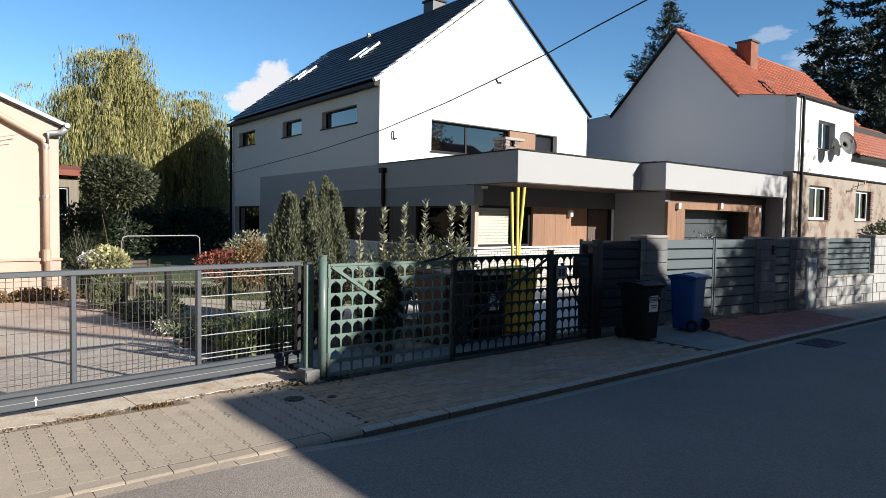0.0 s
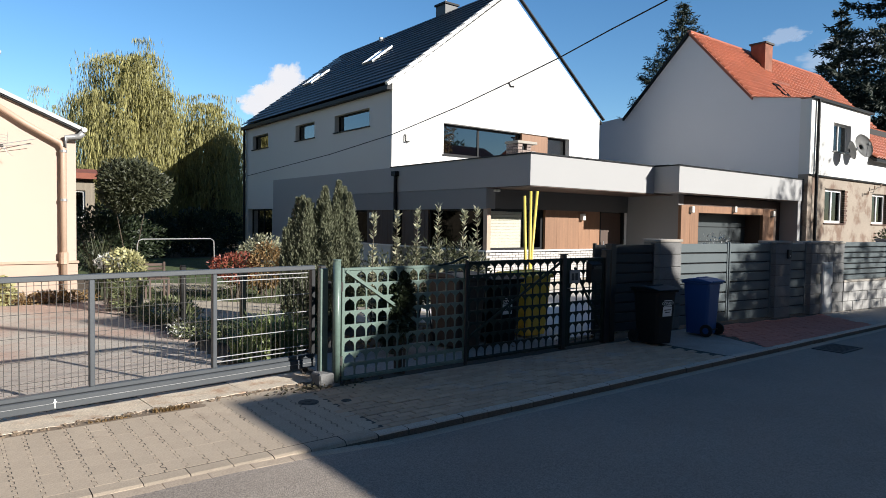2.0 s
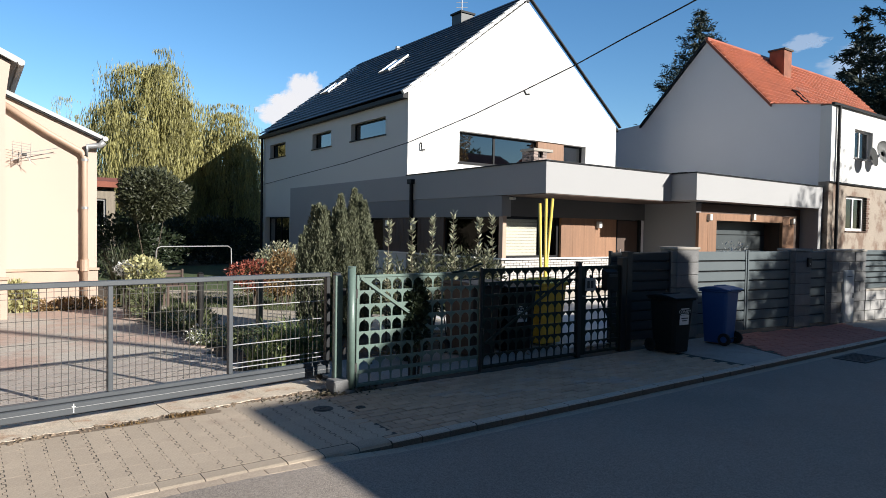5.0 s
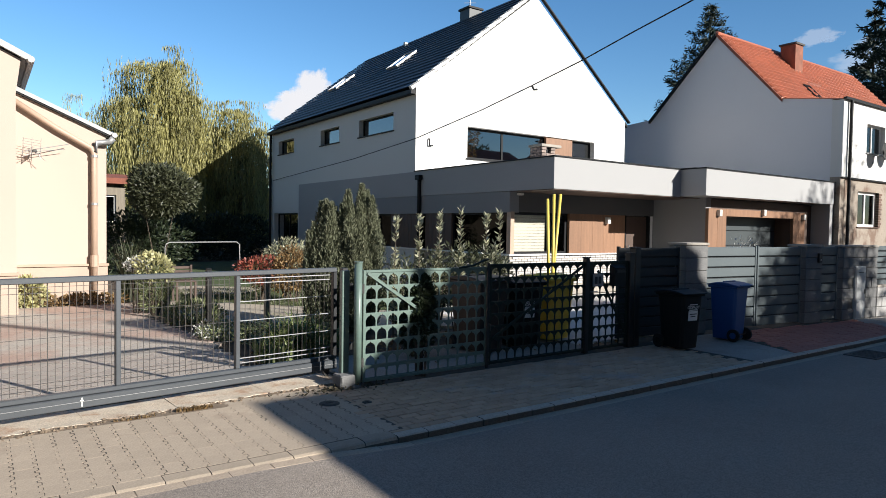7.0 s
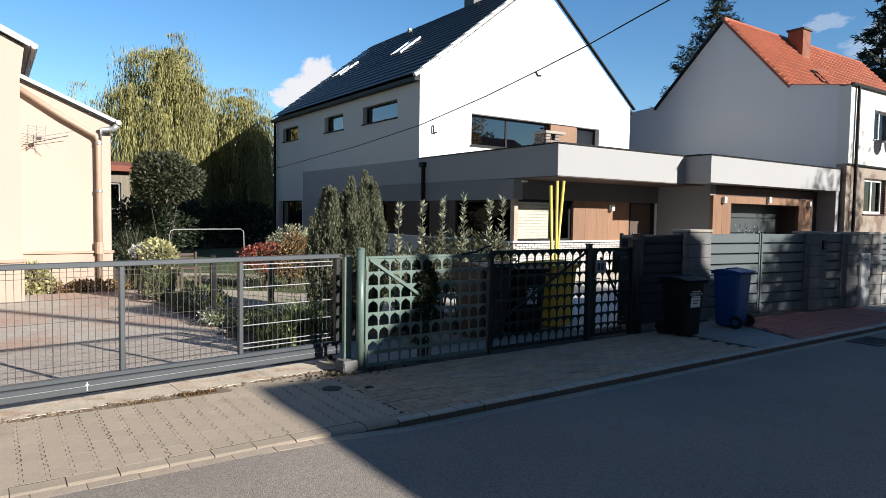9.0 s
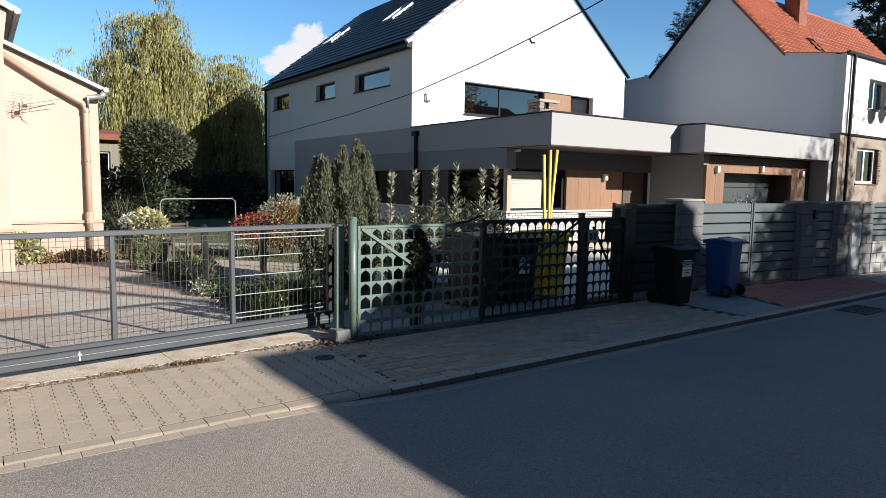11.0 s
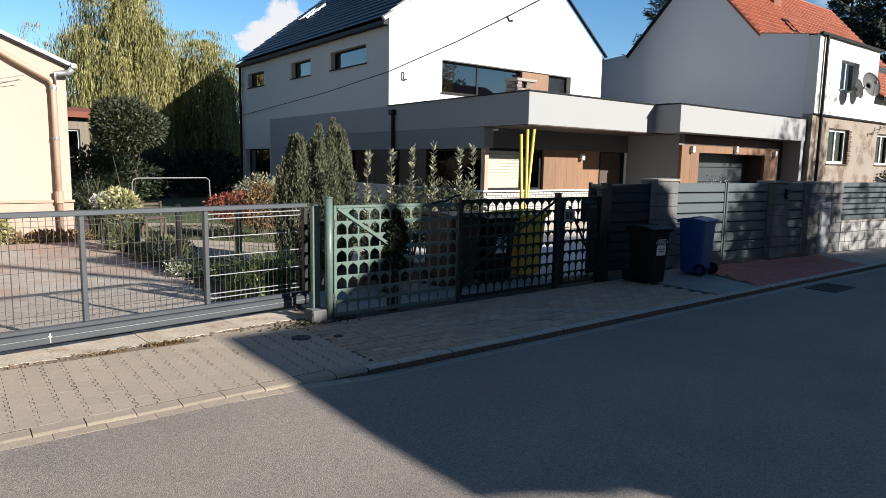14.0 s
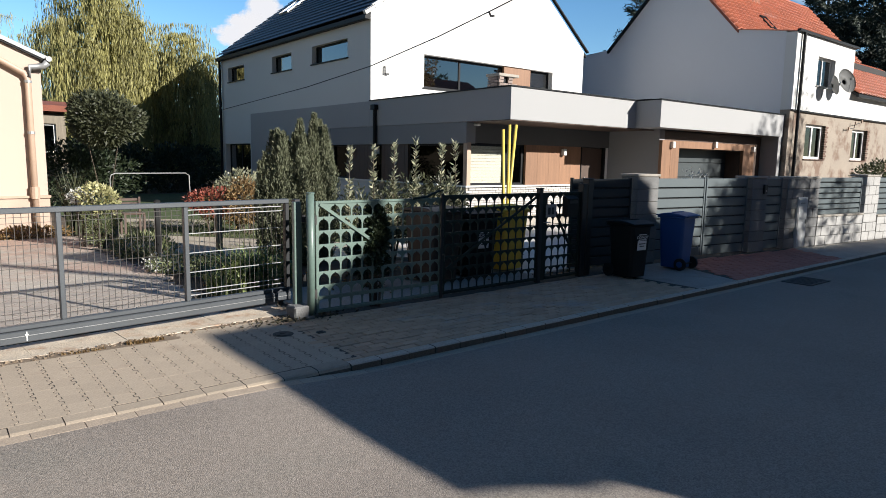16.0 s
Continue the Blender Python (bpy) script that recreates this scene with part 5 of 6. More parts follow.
wheelie_bin(pose(8.39, 5.72, 0, 0, 0, -6), 0.87, 0.43, 0.48, M_BLACK, "black plastic wheelie bin with white sticker on the footway", sticker=True)
wheelie_bin(pose(9.78, 5.78, 0, 0, 0, 4), 0.93, 0.44, 0.44, M_BLUE, "blue plastic wheelie bin standing on the footway", wheel_side=-1)
wheelie_bin(pose(5.75, 7.15, 0.0, 0, 0, 6), 1.06, 0.56, 0.66, M_BROWNP, "brown plastic wheelie bin behind the gate")
wheelie_bin(pose(6.50, 7.2, 0.0, 0, 0, -4), 1.0, 0.56, 0.66, M_BLACK, "black plastic wheelie bin behind the gate", sticker=True)
wheelie_bin(pose(7.28, 7.35, 0.0, 0, 0, 3), 1.02, 0.58, 0.66, M_YELLOW, "yellow plastic wheelie bin behind the gate")
wheelie_bin(pose(7.74, 7.95, 0.0, 0, 0, 8), 0.95, 0.48, 0.54, M_BLACK, "black plastic wheelie bin beside the yellow one")
for k, (x0, x1, z1) in enumerate(((7.99, 7.89, 2.24), (8.10, 8.09, 2.33), (8.07, 8.30, 2.34))):
    p = thing("yellow_pole", (x0, 8.0 + 0.05 * k, 0), "long yellow painted pole leaning upright in the yard", "pole", "yellow poles")
    part("pole", tube([(0, 0, -0.02), (x1 - x0, 0, z1)], 0.027, 10), M_YPOLE, p, smooth=True)

# ---- cable, manhole, drain ----
CB = [(10.59, 28.1, 3.67), (9.66, 18.5, 3.85), (9.34, 14.4, 4.05), (9.07, 11.3, 4.34), (8.98, 9.6, 4.58), (8.88, 8.2, 4.78), (8.80, 7.0, 5.0),
      (8.74, 6.0, 5.17), (8.5, 2.0, 5.9), (8.3, -3.0, 6.9)]
cable = thing("overhead_cable", (10.59, 28.1, 3.67), "thin black overhead service cable to the house corner", "cable")
part("wire", tube(CB, 0.0115, 6), M_CABLE, cable, world=True)
part("clip", tube([(8.99, 9.62, 4.57), (9.02, 9.60, 4.50), (9.09, 9.58, 4.51)], 0.022, 6), M_CABLE, cable, world=True)


def disc_cover(name, x, y, z, r, label):
    g = thing(name, (x, y, z), label, "cover")
    part("ring", tube([(0, 0, -0.02), (0, 0, 0.004)], r, 20), M_IRON, g)
    part("lid", tube([(0, 0, -0.01), (0, 0, 0.009)], r * 0.8, 20), M_IRON, g)
    part("grip", boxes((-r * 0.3, r * 0.3, -0.01, 0.01, 0.009, 0.014)), M_IRON, g)


disc_cover("valve_cover", 2.75, 5.69, 0.0, 0.10, "small round cast iron valve cover in the footway")
disc_cover("valve_cover", 3.08, 5.54, 0.0, 0.05, "tiny round cast iron valve cover in the footway")
dr = thing("street_drain", (10.75, 4.10, -0.062), "cast iron street drain grate beside the kerb", "drain")
part("frame", boxes((-0.36, 0.36, -0.22, -0.18, -0.01, 0.010), (-0.36, 0.36, 0.18, 0.22, -0.01, 0.010), (-0.36, -0.32, -0.18, 0.18, -0.01, 0.010), (0.32, 0.36, -0.18, 0.18, -0.01, 0.010)), M_IRON, dr)
for k in range(8):
    part("bar", boxes((-0.30 + k * 0.08, -0.26 + k * 0.08, -0.18, 0.18, -0.01, 0.006)), M_IRON, dr)

# ---- garden: path, posts, tube frame ----
path = setting("garden_path", prism([(3.0, 12.0), (3.28, 11.5), (4.96, 10.2), (7.2, 8.7), (7.5, 10.6), (5.97, 12.3), (4.06, 14.4), (3.2, 15.2)], "z", -0.1, 0.012), M_FOOTPATH,
               "pale sandy garden path", "path")
for x, y, h, m_, lab in ((3.17, 11.30, 0.95, M_BLACK, "dark steel garden fence post"), (3.92, 10.55, 0.93, M_WOODP, "weathered wooden garden post"), (2.94, 13.25, 0.9, M_WOODP, "weathered wooden garden post")):
    p = thing("garden_post", (x, y, 0), lab, "post", "garden posts")
    part("shaft", boxes((-0.045, 0.045, -0.045, 0.045, 0, h), bevel=0.008), m_, p)
    part("top", boxes((-0.04, 0.04, -0.04, 0.04, h, h + 0.02), bevel=0.008), m_, p)
tf = thing("tube_frame", (3.05, 14.0, 0), "bent white steel tube frame in the garden", "frame")
part("tube", tube([(0, 0, 0), (0, 0, 1.22), (0.03, 0, 1.30), (0.10, 0, 1.33), (1.55, 0.3, 1.33), (1.62, 0.3, 1.28), (1.65, 0.3, 0)], 0.012, 8), M_DISH, tf, smooth=True)
st = thing("garden_bench", (3.66, 14.9, 0), "weathered dark garden bench behind the beds", "bench")
part("seat", boxes((-0.24, 0.20, -0.20, 0.20, 0.44, 0.48), bevel=0.01), M_DKBROWN, st)
for k in range(3):
    part("back_slat", boxes((-0.24, 0.20, 0.19, 0.215, 0.54 + k * 0.085, 0.60 + k * 0.085), bevel=0.006), M_DKBROWN, st)
for x in (-0.22, 0.16):
    for y in (-0.18, 0.18):
        part("leg", boxes((x, x + 0.04, y - 0.02, y + 0.02, 0, 0.44 if y < 0 else 0.80)), M_DKBROWN, st)
setting("garden_path_beyond", prism([(4.0, 16.3), (5.2, 15.9), (6.4, 17.2), (4.3, 18.7)], "z", -0.1, 0.010), M_FOOTPATH, "pale sandy path further back in the garden", "path")


# ---- plants ----
def limb_tree(name, x, y, label, height, trunk_r, rng, crown, limbs=7, spread=1.0, category="tree", fork=0.45, group=""):
    """Trunk with limbs; crown(parent) adds the leaves."""
    g = thing(name, (x, y, 0), label, category, group)
    part("trunk", tube([(0, 0, -0.1), (0.04 * height * 0.3, 0, height * 0.3), (0, 0.02 * height, height * 0.6), (0.02 * height, 0, height * 0.9)], trunk_r, 8, taper=trunk_r * 0.25), M_BARK, g)
    for k in range(limbs):
        a = 2 * math.pi * k / limbs + rng.uniform(-0.4, 0.4)
        z0 = height * rng.uniform(fork - 0.1, fork + 0.25)
        l_ = spread * rng.uniform(0.7, 1.1)
        part("limb", tube([(0, 0, z0), (math.cos(a) * l_ * 0.5, math.sin(a) * l_ * 0.5, z0 + l_ * 0.45), (math.cos(a) * l_, math.sin(a) * l_, z0 + l_ * 0.7)], trunk_r * 0.4, 6, taper=trunk_r * 0.1), M_BARK, g)
    crown(g)
    return g


def willow(x, y, label, zt, rx, ry, seed, clumps=90, per=16, long=3.2):
    """Curtains of hanging strands dropped from many branch ends over a lumpy dome."""
    rng = np.random.default_rng(seed)

    def crown(g):
        cs, ds = [], []
        for k in range(clumps):
            a = rng.uniform(0, 2 * math.pi)
            q = math.sqrt(rng.random())
            lump = 1 + 0.16 * math.sin(3 * a + seed) + 0.10 * math.sin(7 * a)
            level = rng.choice([1.03, 1.0, 0.84, 0.68, 0.5])
            bx, by = rx * q * math.cos(a) * lump, ry * q * math.sin(a) * lump
            bz = zt * level * (0.66 + 0.34 * math.sqrt(max(0, 1 - q * q))) + rng.normal(0, 0.38)
            drop = long * rng.uniform(0.6, 1.3) * (0.75 + 0.5 * q)
            wide = rng.uniform(0.16, 0.52)
            for s in range(per):
                ox, oy = rng.normal(0, wide, 2)
                ln = min(drop * rng.uniform(0.45, 1.15), bz - 0.4)
                n = max(4, int(ln / 0.095))
                t = np.linspace(0, 1, n)
                arch = 0.45 * np.sin(np.minimum(t * 5, math.pi)) * rng.uniform(0.3, 1.2)
                out = rng.uniform(0.2, 0.95) * np.minimum(1, t * 4) ** 0.5
                px = bx + ox * np.minimum(1, t * 3 + 0.15) + math.cos(a) * out + 0.06 * np.sin(t * 4 + s)
                py = by + oy * np.minimum(1, t * 3 + 0.15) + math.sin(a) * out
                c = np.stack([px, py, bz + arch - t * ln], 1)
                cs.append(c + rng.normal(0, 0.03, c.shape))
                d = rng.normal(0, 0.13, c.shape)
                d[:, 2] -= 1.0
                ds.append(d)
        leaf_data("crown", np.concatenate(cs), np.concatenate(ds), 0.30, 0.034, M_WILLOW, rng, g)

    return limb_tree("willow_tree", x, y, label, zt * 0.85, 0.35, rng, crown, limbs=9, spread=rx * 0.7, group="willows")


willow(7.4, 36.5, "tall weeping willow with yellowing hanging branches", 9.85, 1.85, 2.0, 3, 140, 20, 2.7)
willow(11.75, 36.5, "weeping willow with drooping yellow-green branches", 8.25, 1.1, 1.4, 8, 80, 20, 2.9)
willow(9.6, 38.0, "lower weeping willow with drooping yellow-green branches", 6.7, 2.0, 1.6, 12, 50, 24, 2.6)
willow(5.35, 48, "slender far willow with sparse grey branches", 10.2, 0.25, 0.3, 21, 6, 14, 2.4)
willow(6.15, 48, "slender far willow with sparse grey branches", 9.3, 0.25, 0.3, 24, 5, 14, 2.0)


def bush(name, x, y, z, radii, n, leaf, width, material, label, seed, category="shrub", stems=6, inner=0.55, up=0.3, group=""):
    rng = np.random.default_rng(seed)
    g = thing(name, (x, y, 0), label, category, group)
    for k in range(stems):
        a = rng.uniform(0, 2 * math.pi)
        part("stem", tube([(0.05 * math.cos(a), 0.05 * math.sin(a), -0.03), (radii[0] * 0.5 * math.cos(a), radii[1] * 0.5 * math.sin(a), z)], 0.018, 5, taper=0.006), M_BARK, g)
    c, d = shell(rng, n, (0, 0, z), radii, inner)
    d = d + rng.normal(0, 0.6, d.shape)
    d[:, 2] += up
    c[:, 2] = np.maximum(c[:, 2], 0.01)
    leaf_data("foliage", c, d, leaf, width, material, rng, g)
    return g


bush("round_tree", 4.62, 22, 2.65, (1.05, 0.95, 0.92), 8000, 0.16, 0.055, M_OLIVE, "small tree with a dense round dark crown", 4, "tree", stems=2, inner=0.35)
bush("garden_hedge", 4.2, 24.2, 1.0, (1.9, 0.7, 1.4), 5000, 0.15, 0.06, M_DKLEAF, "dark overgrown hedge at the garden end", 86, "hedge", stems=4, inner=0.3, group="garden hedge")
for k, x in enumerate(np.arange(-8, 34, 3.0)):
    bush("hedge_tree", float(x), 47 + (k % 3), 2.6, (2.3, 1.3, 2.9), 3800, 0.42, 0.16, M_DKLEAF, "dark leafy tree closing the garden", 60 + k, "tree", stems=4, group="background trees")
for k, (x, y) in enumerate(((5.2, 30.5), (7.4, 31.5), (9.6, 32.0), (3.4, 33.5), (11.5, 34.0))):
    bush("garden_hedge", x, y, 1.1, (1.5, 0.9, 1.4), 3600, 0.17, 0.07, M_DKLEAF, "dark overgrown hedge at the garden end", 80 + k, "hedge", stems=4, inner=0.3, group="garden hedge")


def cypress(x, y, h, r, label, seed, n, plumes=9):
    """A column of upright feathery plumes of uneven height round one trunk."""
    rng = np.random.default_rng(seed)
    g = thing("cypress", (x, y, 0), label, "tree", "cypresses")
    part("trunk", tube([(0, 0, -0.05), (0, 0, h * 0.8)], 0.05, 6, taper=0.01), M_BARK, g)
    turn = np.arange(plumes) * 2.4 + seed
    reach = r * 0.62 * np.sqrt((np.arange(plumes) + 0.3) / plumes)
    tall = h * rng.uniform(0.80, 1.0, plumes)
    tall[0] = h
    fat = r * rng.uniform(0.40, 0.60, plumes)
    k = rng.integers(0, plumes, n)
    t = rng.random(n) ** 0.85
    a = rng.uniform(0, 2 * math.pi, n)
    ripple = 1 + 0.22 * np.sin(4 * a + 14 * t + k) + 0.14 * np.sin(9 * a - 23 * t)
    rad = fat[k] * np.minimum(1.0, 3.2 * (1 - t) + 0.06) ** 0.9 * np.minimum(1.0, 0.7 + t) * ripple * (0.5 + 0.5 * rng.random(n) ** 0.4)
    lean = reach[k] * (0.75 + 0.35 * t)
    c = np.stack([rad * np.cos(a) + lean * np.cos(turn[k]), rad * np.sin(a) + lean * np.sin(turn[k]), t * tall[k]], 1)
    d = np.stack([0.4 * np.cos(a), 0.4 * np.sin(a), np.ones(n)], 1) + rng.normal(0, 0.25, (n, 3))
    leaf_data("foliage", c, d, 0.06, 0.016, M_CYPRESS, rng, g)
    return g


cypress(5.16, 9.5, 2.38, 0.30, "tall bushy columnar cypress with pale sunlit tips", 2, 60000)
cypress(4.86, 9.52, 2.28, 0.27, "slim columnar cypress beside the bushy one", 5, 44000)
cypress(4.57, 9.6, 2.12, 0.24, "slim columnar cypress beside the bushy one", 9, 32000)
cypress(4.36, 9.7, 1.75, 0.17, "lower slim columnar cypress", 11, 14000, 5)


def laurel(x, y, h, seed):
    rng = np.random.default_rng(seed)
    g = thing("laurel_shoot", (x, y, 0), "upright laurel shoot with long pale leaves", "shrub", "laurel row")
    cs, ds = [], []
    for s in range(4):
        hh = h if s == 0 else h * rng.uniform(0.55, 0.75)
        ox, oy = (0, 0) if s == 0 else rng.normal(0, 0.12, 2)
        lean = rng.normal(0, 0.03, 2)
        part("stem", tube([(ox * 0.4, oy * 0.4, -0.03), (ox, oy, hh * 0.5), (ox + lean[0], oy + lean[1], hh)], 0.012, 5, taper=0.004), M_BARK, g)
        n = int(hh * 60)
        t = np.sort(rng.uniform(0.22, 1.0, n))
        a = np.arange(n) * 2.4
        cs.append(np.stack([ox + lean[0] * t, oy + lean[1] * t, t * hh], 1))
        ds.append(np.stack([np.cos(a), np.sin(a), 0.55 + 0.6 * t ** 4], 1) + rng.normal(0, 0.15, (n, 3)))
    leaf_data("foliage", np.concatenate(cs), np.concatenate(ds), 0.10, 0.034, M_LAUREL, rng, g)


for k, (x, h) in enumerate(((5.10, 1.86), (5.62, 1.92), (5.92, 1.96), (6.40, 2.04), (6.86, 1.94), (7.30, 2.0))):
    laurel(x, 8.4 + 0.1 * (k % 2), h, 30 + k)
for k, (x, y, z, r) in enumerate(((5.3, 8.5, 0.75, 0.45), (5.9, 8.45, 0.8, 0.45), (6.5, 8.5, 0.95, 0.5), (7.0, 8.45, 0.95, 0.45))):
    bush("laurel_bush", x, y, z, (r, 0.35, 0.5), 1000, 0.09, 0.03, M_OLIVE, "leafy laurel bush behind the gate", 40 + k, inner=0.3, group="laurel bushes")
bush("ivy_bush", 4.17, 6.24, 0.84, (0.17, 0.13, 0.42), 3000, 0.06, 0.04, M_DKLEAF, "dark climbing ivy grown through the gate", 44, inner=0.4)
bush("dark_bush", 4.75, 7.25, 0.42, (0.30, 0.25, 0.40), 1500, 0.08, 0.04, M_DKLEAF, "low dark bush behind the gate", 45, inner=0.3)
bush("red_shrub", 5.0, 14.0, 0.72, (0.50, 0.4, 0.34), 950, 0.075, 0.04, M_RED, "shrub with bright red autumn leaves", 46)
bush("autumn_shrub", 5.15, 14.1, 0.62, (0.5, 0.3, 0.40), 700, 0.07, 0.03, M_RUST, "rust-brown perennials among the red leaves", 88)
bush("autumn_shrub", 5.75, 13.8, 0.72, (0.6, 0.4, 0.50), 2200, 0.08, 0.035, M_RUST, "rust and green autumn flower bed plants", 47)
bush("autumn_shrub", 5.9, 14.6, 0.95, (0.75, 0.4, 0.45), 1700, 0.07, 0.03, M_LAUREL, "pale flowering garden perennials", 48)
bush("yellow_shrub", 2.70, 13.2, 0.88, (0.36, 0.3, 0.28), 620, 0.085, 0.045, M_YLEAF, "shrub with pale yellow leaves", 49)
bush("yellow_shrub", 2.42, 13.4, 0.92, (0.2, 0.2, 0.16), 240, 0.07, 0.04, M_PETAL, "pale cream flower heads behind the gate", 89)
bush("grey_shrub", 2.72, 13.25, 0.46, (0.32, 0.3, 0.46), 1500, 0.09, 0.02, M_TUFT, "soft grey-green feathery perennial beside the drive", 50, up=0.8)
bush("white_flowers", 2.92, 9.95, 0.12, (0.34, 0.45, 0.13), 380, 0.035, 0.022, M_PETAL, "low cushion of small white flowers", 51, "flowers", stems=3)
bush("green_tufts", 2.95, 9.9, 0.10, (0.38, 0.5, 0.14), 1100, 0.06, 0.02, M_TUFT, "low green cushion plant in the bed", 56, "flowers", stems=3)
bush("green_tufts", 3.25, 9.2, 0.14, (0.35, 0.35, 0.15), 500, 0.06, 0.03, M_TUFT, "low green cushion plant in the bed", 52, "flowers", stems=3)
bush("green_tufts", 3.05, 11.7, 0.16, (0.5, 0.4, 0.22), 1600, 0.10, 0.02, M_TUFT, "low green tufts beside the drive", 53, "flowers", stems=3, up=0.8)
bush("wall_weeds", 0.75, 15.2, 0.30, (0.35, 0.16, 0.36), 700, 0.10, 0.06, M_YLEAF, "yellow-green weeds against the plinth", 54, "weeds", stems=3)
bush("wall_weeds", 1.75, 15.2, 0.10, (0.9, 0.14, 0.14), 700, 0.08, 0.04, M_RUST, "dry weeds along the plinth", 55, "weeds", stems=3)


def blades(name, x, y, r, h, n, material, label, seed, category="plant", width=0.024, flop=0.9):
    """A clump of arching strap leaves, each bent in four."""
    rng = np.random.default_rng(seed)
    g = thing(name, (x, y, 0), label, category)
    vs, fs = [], []
    for i in range(n):
        a, q = rng.uniform(0, 2 * math.pi), math.sqrt(rng.random())
        bx, by = r[0] * q * math.cos(a) * 0.7, r[1] * q * math.sin(a) * 0.7
        b = rng.uniform(0, 2 * math.pi)
        l_ = h * rng.uniform(0.5, 1.35)
        bend = flop * rng.uniform(0.35, 1.3)
        k = len(vs)
        for j in range(4):
            t = j / 3
            w = width * (1 - t) ** 0.7 + 0.001
            o = bend * l_ * t * t * 0.7
            cx, cy, cz = bx + math.cos(b) * o, by + math.sin(b) * o, l_ * (t - bend * 0.45 * t ** 3)
            vs += [(cx - math.sin(b) * w, cy + math.cos(b) * w, cz), (cx + math.sin(b) * w, cy - math.cos(b) * w, cz)]
        fs += [(k + 2 * j, k + 2 * j + 1, k + 2 * j + 3, k + 2 * j + 2) for j in range(3)]
    me = bpy.data.meshes.new(name)
    me.from_pydata(vs, [], fs)
    me.materials.append(material)
    part("leaves", me, None, g)
    return g


blades("daylily_clump", 3.45, 8.1, (0.5, 0.45), 0.58, 420, M_BLADE, "arching green daylily clump in the bed", 70, flop=0.95, width=0.025)
blades("daylily_clump", 3.05, 7.9, (0.35, 0.4), 0.36, 130, M_BLADE, "arching green daylily clump in the bed", 71, flop=0.8)
blades("daylily_clump", 3.95, 8.4, (0.35, 0.3), 0.36, 110, M_BLADE, "arching green daylily clump in the bed", 72, flop=0.8)
blades("ornamental_grass", 2.66, 15.6, (0.2, 0.2), 1.25, 150, M_OLIVE, "tall arching ornamental grass by the house corner", 73, flop=0.6)
blades("verge_grass", 1.62, 6.16, (0.24, 0.05), 0.05, 150, M_RUST, "dry grass tuft in the paving joint", 74, "weeds", width=0.006)
blades("verge_grass", 1.1, 6.14, (0.25, 0.03), 0.03, 60, M_RUST, "dry grass tuft in the paving joint", 75, "weeds", width=0.006)

rng_l = np.random.default_rng(90)
n = 30000
c = np.stack([rng_l.uniform(3.3, 10.3, n), rng_l.uniform(9.7, 17.5, n), np.zeros(n) - 0.005], 1)
on_path = (c[:, 1] + 0.79 * c[:, 0] > 14.05) & (c[:, 1] + 1.0 * c[:, 0] < 18.4)
c = c[~on_path]
n = len(c)
d = rng_l.normal(0, 0.35, (n, 3))
d[:, 2] = 1
tagged(leaf_data("lawn_grass", c, d, 0.05, 0.012, M_LEAF, rng_l), "short green grass of the lawn", "grass", kind="stuff")
n = 900
c = np.stack([rng_l.uniform(2.7, 9, n), rng_l.uniform(6.6, 8.8, n), np.full(n, -0.03)], 1)
d = rng_l.normal(0, 1, (n, 3))
d[:, 2] *= 0.2
tagged(leaf_data("fallen_leaves", c, d, 0.07, 0.045, M_RUST, rng_l), "scattered brown fallen leaves on the soil", "leaves", kind="stuff")


# leaf litter whose dark colour also stands for the shadow at the posts
n = 260
c = np.stack([rng_l.normal(3.15, 0.28, n), rng_l.normal(6.16, 0.07, n), np.full(n, 0.006)], 1)
d = rng_l.normal(0, 1, (n, 3))
d[:, 2] = np.abs(d[:, 2]) * 0.35
tagged(leaf_data("leaf_litter", c, d, 0.05, 0.022, M_OLDLEAF, rng_l), "dry leaf litter at the gate posts, dark for the shadow there too", "leaves", kind="stuff")


def conifer(name, x, y, h, r, seed, label, tiers=26, material=M_SPRUCE, leaf=0.30, per=20, drop=0.25, reps=3):
    rng = np.random.default_rng(seed)
    g = thing(name, (x, y, 0), label, "tree", "conifers")
    part("trunk", tube([(0, 0, -0.1), (0, 0, h)], h * 0.018, 8, taper=0.02), M_BARK, g)
    cs, ds = [], []
    for k in range(tiers):
        t = (k + 0.5) / tiers
        z = h * (0.10 + 0.90 * t)
        for j in range(int(per * (1 - 0.5 * t))):
            a = rng.uniform(0, 2 * math.pi)
            l_ = r * (1 - t) ** 0.85 * rng.uniform(0.55, 1.15) + 0.12
            m_ = max(6, int(l_ * 16))
            s = np.linspace(0.1, 1, m_)
            p = np.stack([np.cos(a) * l_ * s, np.sin(a) * l_ * s, z - drop * l_ * s + 0.30 * l_ * s ** 3], 1)
            for rep in range(reps):
                cs.append(p + rng.normal(0, 0.08, p.shape))
                dd = np.stack([np.full(m_, math.cos(a)), np.full(m_, math.sin(a)), np.full(m_, 0.1)], 1) + rng.normal(0, 0.75, p.shape)
                ds.append(dd)
    leaf_data("needles", np.concatenate(cs), np.concatenate(ds), leaf, leaf * 0.28, material, rng, g)
    return g


conifer("spruce", 39.0, 25, 16.6, 6.6, 101, "dark spruce rising behind the orange roof", tiers=30, per=24, leaf=0.23, reps=4)
conifer("spruce", 48.2, 15.3, 21.0, 9.2, 102, "large dark spruce beside the far house", tiers=26, per=20, leaf=0.32, reps=4)
conifer("spruce", 56.0, 22, 19.0, 5.5, 103, "large dark spruce beside the far house", tiers=22, per=12, leaf=0.5)


